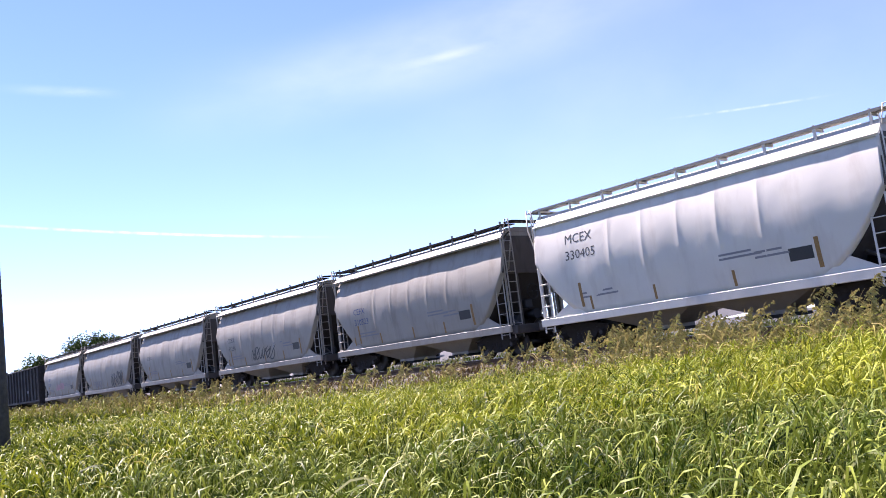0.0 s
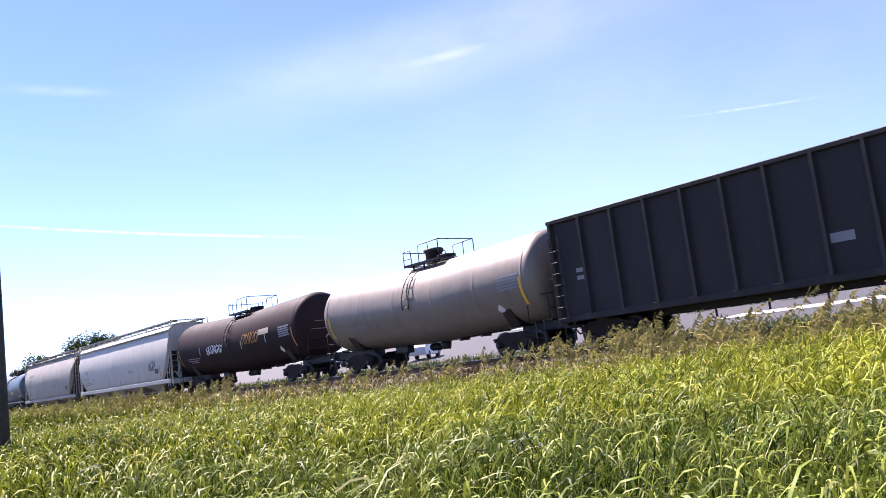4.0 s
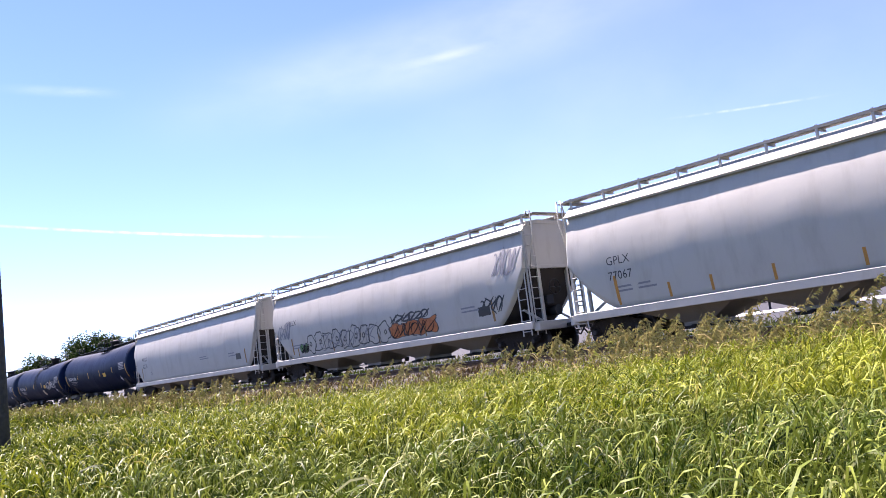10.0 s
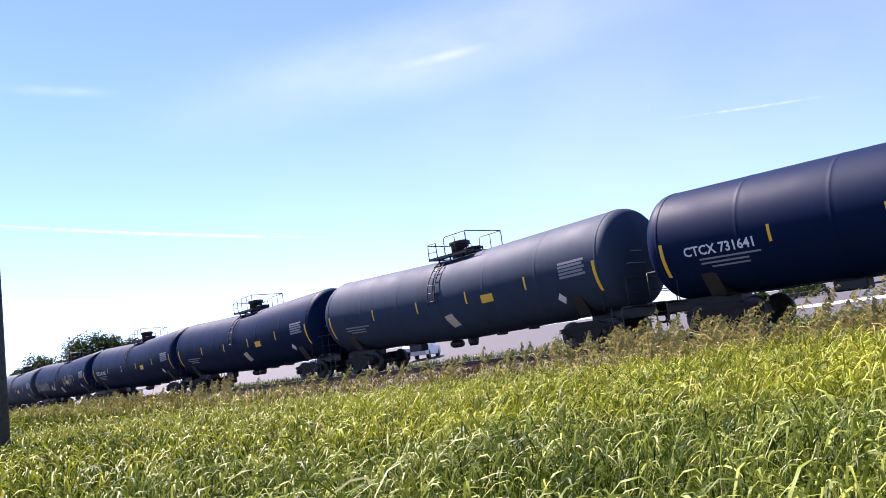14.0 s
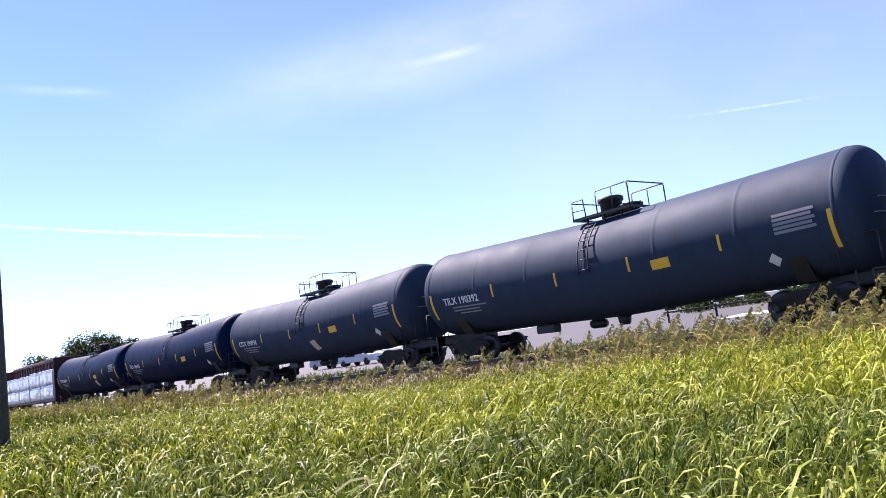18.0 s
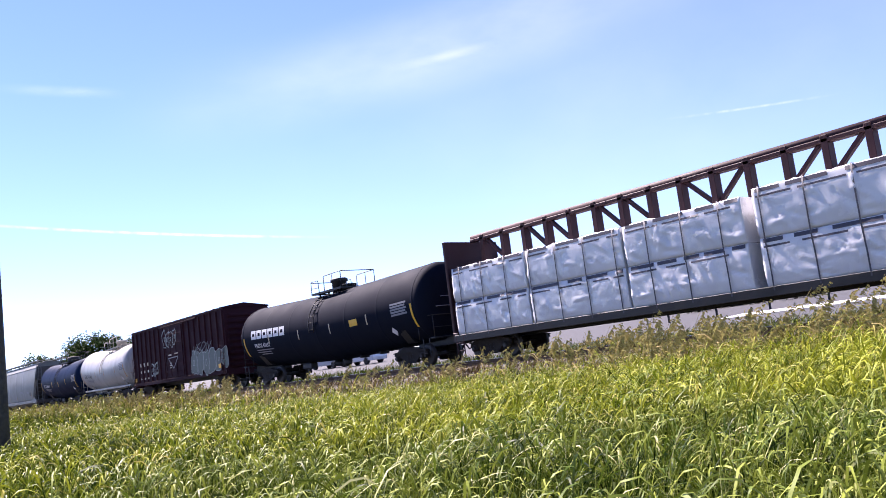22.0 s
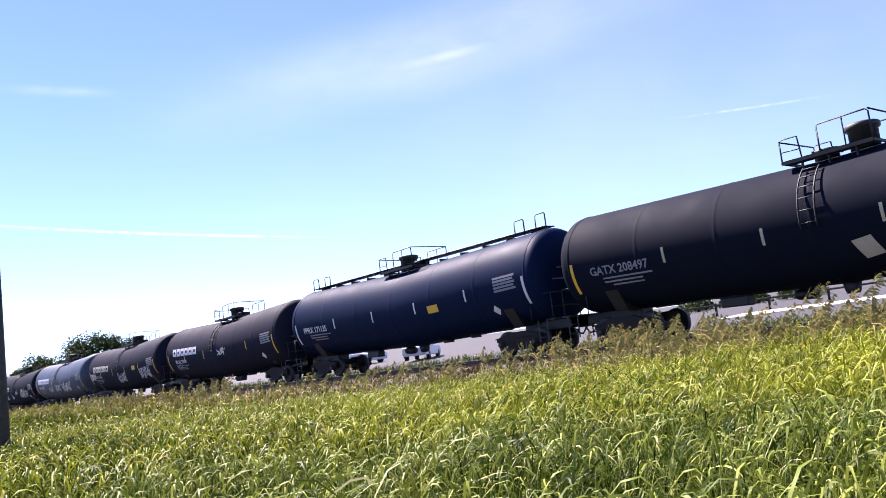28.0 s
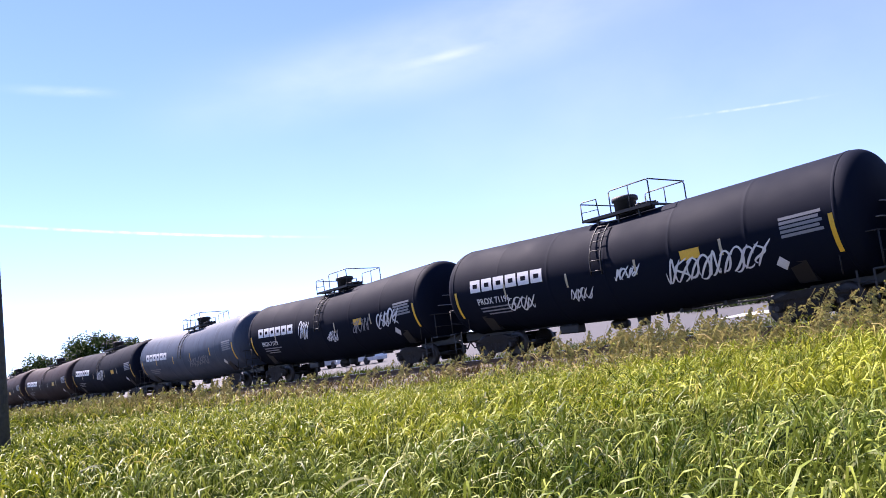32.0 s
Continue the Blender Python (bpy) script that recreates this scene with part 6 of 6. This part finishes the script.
CONSIST = (
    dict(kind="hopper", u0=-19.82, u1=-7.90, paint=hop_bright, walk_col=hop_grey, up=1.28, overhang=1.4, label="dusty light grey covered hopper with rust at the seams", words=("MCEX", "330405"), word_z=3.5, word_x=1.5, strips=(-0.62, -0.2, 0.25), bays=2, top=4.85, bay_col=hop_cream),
    dict(kind="hopper", u0=-33.11, u1=-21.38, paint=hop_grey, label="dusty light grey two-bay covered hopper with blue stencils", words=("CEFX", "310323"), word_z=2.65, letter=0.38, mark=blue_mark, bays=2),
    dict(kind="hopper", u0=-46.50, u1=-34.64, paint=hop_grey, label="grey covered hopper with black graffiti scrawls", words=("CEFX", "61236"), word_z=2.6, letter=0.36, bays=2, tags=((41, -0.25, 1.35, 2.6, 0.75, 6, 0.06, black_mark),)),
    dict(kind="hopper", u0=-59.74, u1=-48.49, paint=hop_grey, label="dusty grey two-bay covered hopper", words=("CEFX",), word_z=2.6, letter=0.36, bays=2),
    dict(kind="hopper", u0=-73.39, u1=-61.61, paint=hop_grey, label="grey covered hopper with dark graffiti low on its side", bays=2, tags=((42, 0.2, 1.2, 2.6, 1.1, 7, 0.1, black_mark), (43, -0.5, 1.3, 1.6, 0.6, 4, 0.07, grey_mark))),
    dict(kind="hopper", u0=-86.38, u1=-74.75, paint=hop_grey, label="grey covered hopper with faded pink graffiti", words=("CEFX", "310287"), word_z=2.6, letter=0.36, mark=blue_mark, bays=2, tags=((44, -0.25, 1.6, 2.4, 0.7, 6, 0.08, pink),)),
    dict(kind="gondola", u0=-102.94, u1=-88.16, paint=gon_black, label="tall black ribbed steel gondola"),
    dict(kind="tank", u0=-117.52, u1=-104.35, paint=tank_tan, label="dusty tan tank car with a railed dome", placard=False, mark=black_mark, strips=()),
    dict(kind="tank", u0=-136.09, u1=-120.98, paint=tank_brown, bonnet="low", label="brownish black tank car with white stencils and graffiti", placard=False, stripe=rust_mark, tags=((45, -0.42, -0.5, 2.2, 0.6, 6, 0.06, white_mark), (46, 0.24, -0.35, 1.9, 0.7, 5, 0.05, rust_mark)), white_panel=(0.5, 0.02, 1.2, 0.3)),
    dict(kind="hopper", u0=-158.60, u1=-138.11, paint=hop_white, label="long white covered hopper with black graffiti", words=("MLLX", "11179"), word_z=2.5, letter=0.4, bays=4, panels=1, eave=4.5, top=4.85, cut=1.9, cut_z=3.0, walk_col=hop_grey, brackets=14, stripe=rust_mark, tags=((47, 0.62, 1.8, 1.3, 0.8, 5, 0.07, black_mark),), strips=(-0.75, -0.5, -0.25, 0.0, 0.4)),
    dict(kind="hopper", u0=-178.35, u1=-160.33, paint=hop_grey, label="round-sided pale covered hopper with rust stains", words=("CRDX", "11832"), word_z=3.35, letter=0.4, bays=3, panels=1, overhang=1.15, up=1.05, bulge=1.6, eave=4.5, top=4.85, walk_col=hop_grey, cut=2.1, cut_z=4.0, cut_pow=1.1, end_col=end_dark, word_x=2.5, stripe=rust_mark),
    dict(kind="tank", u0=-192.05, u1=-180.49, paint=tank_grey, label="pale grey short tank car with a railed dome", number="HOKX 286085", num_x=0.9, num_z=-0.45, strips=(-0.4, 0.0), house=-0.1, r=1.58, top=4.33, dome=0.5, plat=1.3, pl=0.35, sill=hop_grey, bonnet="plain"),
    dict(kind="tank", u0=-206.07, u1=-194.71, paint=tank_grey, label="pale grey short tank car with yellow markings", number="HOKX 286127", num_x=0.9, num_z=-0.45, strips=(-0.28, 0.08, 0.62), house=0.4, r=1.58, top=4.33, dome=0.05, plat=1.3, pl=0.44, sill=hop_grey, bonnet="plain"),
    dict(kind="hopper", u0=-227.55, u1=-208.46, paint=hop_white, label="long white four-bay covered hopper with red tag on its end", words=("GPLX", "77067"), end_tag=red_spray, word_z=2.5, letter=0.38, bays=4, panels=1, eave=4.5, top=4.85, walk_col=hop_grey, brackets=14, strips=(-0.8, -0.6, -0.45, -0.25, 0.0, 0.2, 0.45), stripe=rust_mark, cut_z=2.7, bay_col=hop_cream),
    dict(kind="hopper", u0=-248.51, u1=-229.47, paint=hop_white, label="long white covered hopper covered in graffiti", words=("MLLX",), word_z=2.8, letter=0.36, bays=4, panels=1, eave=4.5, top=4.85, walk_col=hop_grey, brackets=14, outlines=((48, -0.64, 1.25, 7.0, 0.95, 9, 0.05, black_mark),), tags=((74, -0.5, 1.3, 4.5, 0.9, 8, 0.05, grey_mark), (75, 0.12, 1.95, 2.6, 0.4, 6, 0.07, black_mark), (49, 0.72, 1.6, 1.3, 0.7, 4, 0.07, black_mark), (50, 0.82, 2.9, 1.2, 1.0, 5, 0.08, grey_mark), (51, -0.93, 2.1, 1.2, 0.9, 5, 0.07, grey_mark)), patches=((0.1, 1.25, 3.2, 0.75, orange), (-0.72, 1.3, 0.8, 0.5, green_spray)), bay_col=hop_cream),
    dict(kind="hopper", u0=-269.99, u1=-250.49, paint=hop_white, label="clean white long covered hopper", words=("NRLX", "62228"), word_z=2.6, letter=0.38, bays=4, panels=1, eave=4.5, top=4.85, walk_col=hop_white, brackets=14, strips=(), cut=1.6, bay_col=hop_cream),
    dict(kind="tank", u0=-287.59, u1=-271.66, paint=tank_navy, label="blue-black tank car with a roof walkway and hand loops", number="VMSX 311590", walk=True, dome=0.75, house=0.25, tags=()),
    dict(kind="tank", u0=-305.75, u1=-289.95, paint=tank_navy, label="blue-black tank car with white graffiti", number="CTCX 731641", house=0.6, tags=((52, 0.42, -0.75, 3.0, 0.7, 7, 0.055, white_mark),), yellow_low=0.2),
    dict(kind="tank", u0=-324.65, u1=-308.15, paint=tank_faded, label="faded charcoal tank car", yellow_low=0.02),
    dict(kind="tank", u0=-343.34, u1=-326.79, paint=tank_navy, label="glossy blue-black tank car", yellow_low=0.1),
    dict(kind="tank", u0=-361.53, u1=-344.89, paint=tank_navy, label="glossy blue-black tank car with yellow reflectors", number="CTCX 731437"),
    dict(kind="tank", u0=-380.13, u1=-364.03, paint=tank_navy, label="blue-black tank car covered in white graffiti", tags=((53, -0.95, -0.9, 4.2, 0.8, 11, 0.07, grey_mark), (54, 0.2, -0.8, 2.6, 1.0, 6, 0.05, grey_mark), (55, -0.35, -0.9, 1.2, 0.5, 4, 0.05, white_mark)), yellow_low=0.03),
    dict(kind="tank", u0=-398.98, u1=-382.52, paint=tank_faded, label="faded charcoal tank car with yellow strips", number="TILX 190392", dome=0.45),
    dict(kind="tank", u0=-417.35, u1=-401.38, paint=tank_faded, label="faded charcoal tank car", number="CITX 190994", yellow_low=0.05),
    dict(kind="tank", u0=-435.65, u1=-419.55, paint=tank_navy, label="blue-black tank car with yellow warning panel", number="TILX 198403"),
    dict(kind="tank", u0=-454.30, u1=-438.16, paint=tank_navy, label="blue-black tank car with yellow panels", number="TILX 198409", house=0.35, yellow_low=0.3),
    dict(kind="beam", u0=-479.15, u1=-456.37, paint=cb_red, label="oxide red centre-beam flat car stacked with wrapped lumber"),
    dict(kind="tank", u0=-497.06, u1=-481.30, paint=tank_black, label="black tank car with a white owner mark", brand=True, dome=0.25, plat=1.4, number="PROX 41611", bonnet="wide"),
    dict(kind="box", u0=-515.57, u1=-499.80, paint=box_brown, label="oxide brown ribbed box car with graffiti"),
    dict(kind="tank", u0=-528.12, u1=-517.41, paint=tank_white, label="white tank car with grime streaks and a side sill", number="CRGX 5840", strips=(-0.3, 0.1, 0.6), r=1.65, top=4.42, sag=0.3, dome=0.7, mark=black_mark, placard=False, rail=hop_grey, sill=hop_white, plat=1.5, stripe=rust_mark),
    dict(kind="tank", u0=-541.69, u1=-530.36, paint=tank_navy, strips=(-0.33, 0.05, 0.45), label="short blue-black tank car with a low domed platform", number="UTLX 950411", r=1.6, top=4.22, plat=1.5, bonnet="plain", placard=False),
    dict(kind="hopper", u0=-560.50, u1=-544.17, paint=hop_blue, label="blue-grey covered hopper with a tapered roof", bays=3, panels=4, eave=4.4, top=4.88, up=1.32, overhang=1.36, walk_col=hop_grey),
    dict(kind="tank", u0=-572.49, u1=-561.97, paint=tank_brown, label="short brownish black tank car", plat=1.5),
    dict(kind="tank", u0=-591.63, u1=-575.05, paint=tank_black, label="black tank car with yellow panel and side ladder", number="GATX 208497", mark=grey_mark, placard=False, house=0.6, dome=0.4, yellow_low=0.1),
    dict(kind="tank", u0=-610.22, u1=-593.73, paint=tank_navy, label="blue-black tank car with a roof walkway and hand loops", number="PPRX 171135", walk=True, dome=-0.1, stripe=white_mark),
    dict(kind="tank", u0=-627.40, u1=-612.55, paint=tank_dusk, label="dull plum-black tank car with a white owner mark", brand=True, r=1.72, dome=0.25, plat=1.4, number="PROX 74514", tags=((56, 0.05, -0.4, 1.0, 0.4, 4, 0.05, white_mark), (57, -0.85, -1.0, 0.9, 0.5, 3, 0.05, grey_mark)), placard=False),
    dict(kind="tank", u0=-644.73, u1=-630.11, paint=tank_dusk, label="dull plum-black tank car with pale graffiti tags", brand=True, dome=0.25, plat=1.4, number="PROX 76442", mark=cream_mark, tags=((58, -0.98, -0.75, 1.3, 0.6, 4, 0.07, white_mark), (59, -0.08, -1.05, 1.6, 0.7, 6, 0.06, white_mark), (60, 0.55, -1.1, 2.0, 0.8, 7, 0.06, white_mark))),
    dict(kind="tank", u0=-662.43, u1=-647.53, paint=tank_pale, label="pale blue-grey tank car with black lower stains and graffiti", brand=True, dome=0.25, plat=1.4, number="PROX 76416", tags=((61, -0.4, -0.95, 1.3, 0.6, 4, 0.05, white_mark), (62, -0.1, -0.95, 1.5, 0.7, 5, 0.06, white_mark), (63, 0.2, -1.1, 2.4, 0.85, 7, 0.08, white_mark)), placard=False),
    dict(kind="tank", u0=-679.28, u1=-664.35, paint=tank_black, label="black tank car with a white owner mark and graffiti", brand=True, dome=0.25, plat=1.4, number="PROX 71196", tags=((64, -0.62, -0.95, 1.2, 0.5, 4, 0.05, white_mark), (65, -0.22, -0.9, 0.9, 0.4, 4, 0.04, white_mark), (66, 0.05, -0.5, 0.9, 0.4, 4, 0.05, white_mark), (67, 0.3, -1.0, 3.2, 0.75, 9, 0.06, white_mark))),
    dict(kind="tank", u0=-696.86, u1=-681.85, paint=tank_black, label="black tank car with sprayed tags along its side", brand=True, dome=0.25, plat=1.4, number="PROX 71179", tags=((68, -0.28, -0.5, 0.8, 0.9, 4, 0.06, white_mark), (69, 0.05, -0.8, 0.9, 0.5, 4, 0.05, white_mark), (70, 0.35, -0.7, 1.4, 0.6, 5, 0.04, grey_mark), (71, 0.62, -0.7, 1.5, 0.7, 5, 0.07, white_mark))),
    dict(kind="tank", u0=-714.08, u1=-699.18, paint=tank_pale, label="pale blue-grey tank car with dark lower stains", brand=True, dome=0.25, plat=1.4, placard=False, tags=((72, 0.1, -0.9, 3.0, 0.6, 8, 0.05, grey_mark),)),
    dict(kind="tank", u0=-731.30, u1=-716.40, paint=tank_black, label="black tank car with sprayed tags", brand=True, dome=0.25, plat=1.4, tags=((73, -0.1, -0.6, 1.5, 0.8, 5, 0.06, white_mark),)),
    dict(kind="tank", u0=-748.50, u1=-733.60, paint=tank_brown, label="brownish black tank car", brand=True, dome=0.25, plat=1.4),
    dict(kind="tank", u0=-765.80, u1=-750.90, paint=tank_brown, label="brownish black tank car far back in the train"),
    dict(kind="tank", u0=-783.00, u1=-768.10, paint=tank_black, label="black tank car far back in the train"),
)
TRAIN = []
for i, spec in enumerate(CONSIST):
    spec["mid"] = (spec["u0"] + spec["u1"]) / 2
    spec["c1"] = (CONSIST[i - 1]["u0"] + spec["u1"]) / 2 if i else spec["u1"] + 0.85
    spec["c0"] = (spec["u0"] + CONSIST[i + 1]["u1"]) / 2 if i + 1 < len(CONSIST) else spec["u0"] - 0.85
    TRAIN.append((KINDS[spec["kind"]](spec), spec["mid"]))
    if spec["kind"] == "beam":
        TRAIN.append((lumber_load(spec), spec["mid"]))

# how far the train has come, second by second
RUN = (
    (0, -0.00), (1, 21.10), (2, 41.17), (3, 63.18), (5.5, 114.79), (6, 125.81),
    (7, 146.73), (8, 166.94), (9, 187.71), (10, 209.21), (11, 229.08), (12, 249.37),
    (13, 269.85), (14, 291.18), (16.5, 341.39), (17, 352.91), (18, 373.29), (19, 394.06),
    (20, 414.24), (21, 434.44), (22, 454.45), (23, 474.34), (24, 494.22), (25, 514.16),
    (27.5, 563.11), (28, 573.49), (29, 593.52), (30, 613.72), (31, 634.57), (32, 655.14),
)


def motions():
    for car, mid in TRAIN:
        walk(car, [(t, pose(mid + s, TRACK_Y, RAIL)) for t, s in RUN])
    # wheels turn with the distance run while their car passes the near stretch of track
    mids = dict(TRAIN)
    ts, ds = [r[0] for r in RUN], [r[1] for r in RUN]
    for car, ws, x in WHEELSETS:
        rows, turn = [(0.0, 0.0)], 0.0
        for k in range(1, 960):
            t = k / 30
            s = float(np.interp(t, ts, ds))
            if -48 < mids[car] + s < 4:
                turn += math.degrees((s - float(np.interp(t - 1 / 30, ts, ds))) / 0.457)
                rows.append((t, min(turn, 89.0 * len(rows))))
        rows.append((32.0, turn))
        walk(ws, [(t, pose(x, 0, 0.457, 0, a, 0)) for t, a in rows])
    for stalk, x, y, z, rate, start in STALKS:
        rows = []
        for k in range(65):
            t = 0.5 * k
            a = 4.0 * math.sin(2.2 * rate * t + start) + 2.0 * math.sin(3.7 * rate * t + 2 * start)
            rows.append((t, pose(x, y, z, 0.4 * a, 3.0 + a, 0)))
        walk(stalk, rows)


for ob in list(bpy.data.objects):
    if ob.name.startswith(("stencil", "graffiti")):
        tagged(ob, kind="stuff")
motions()
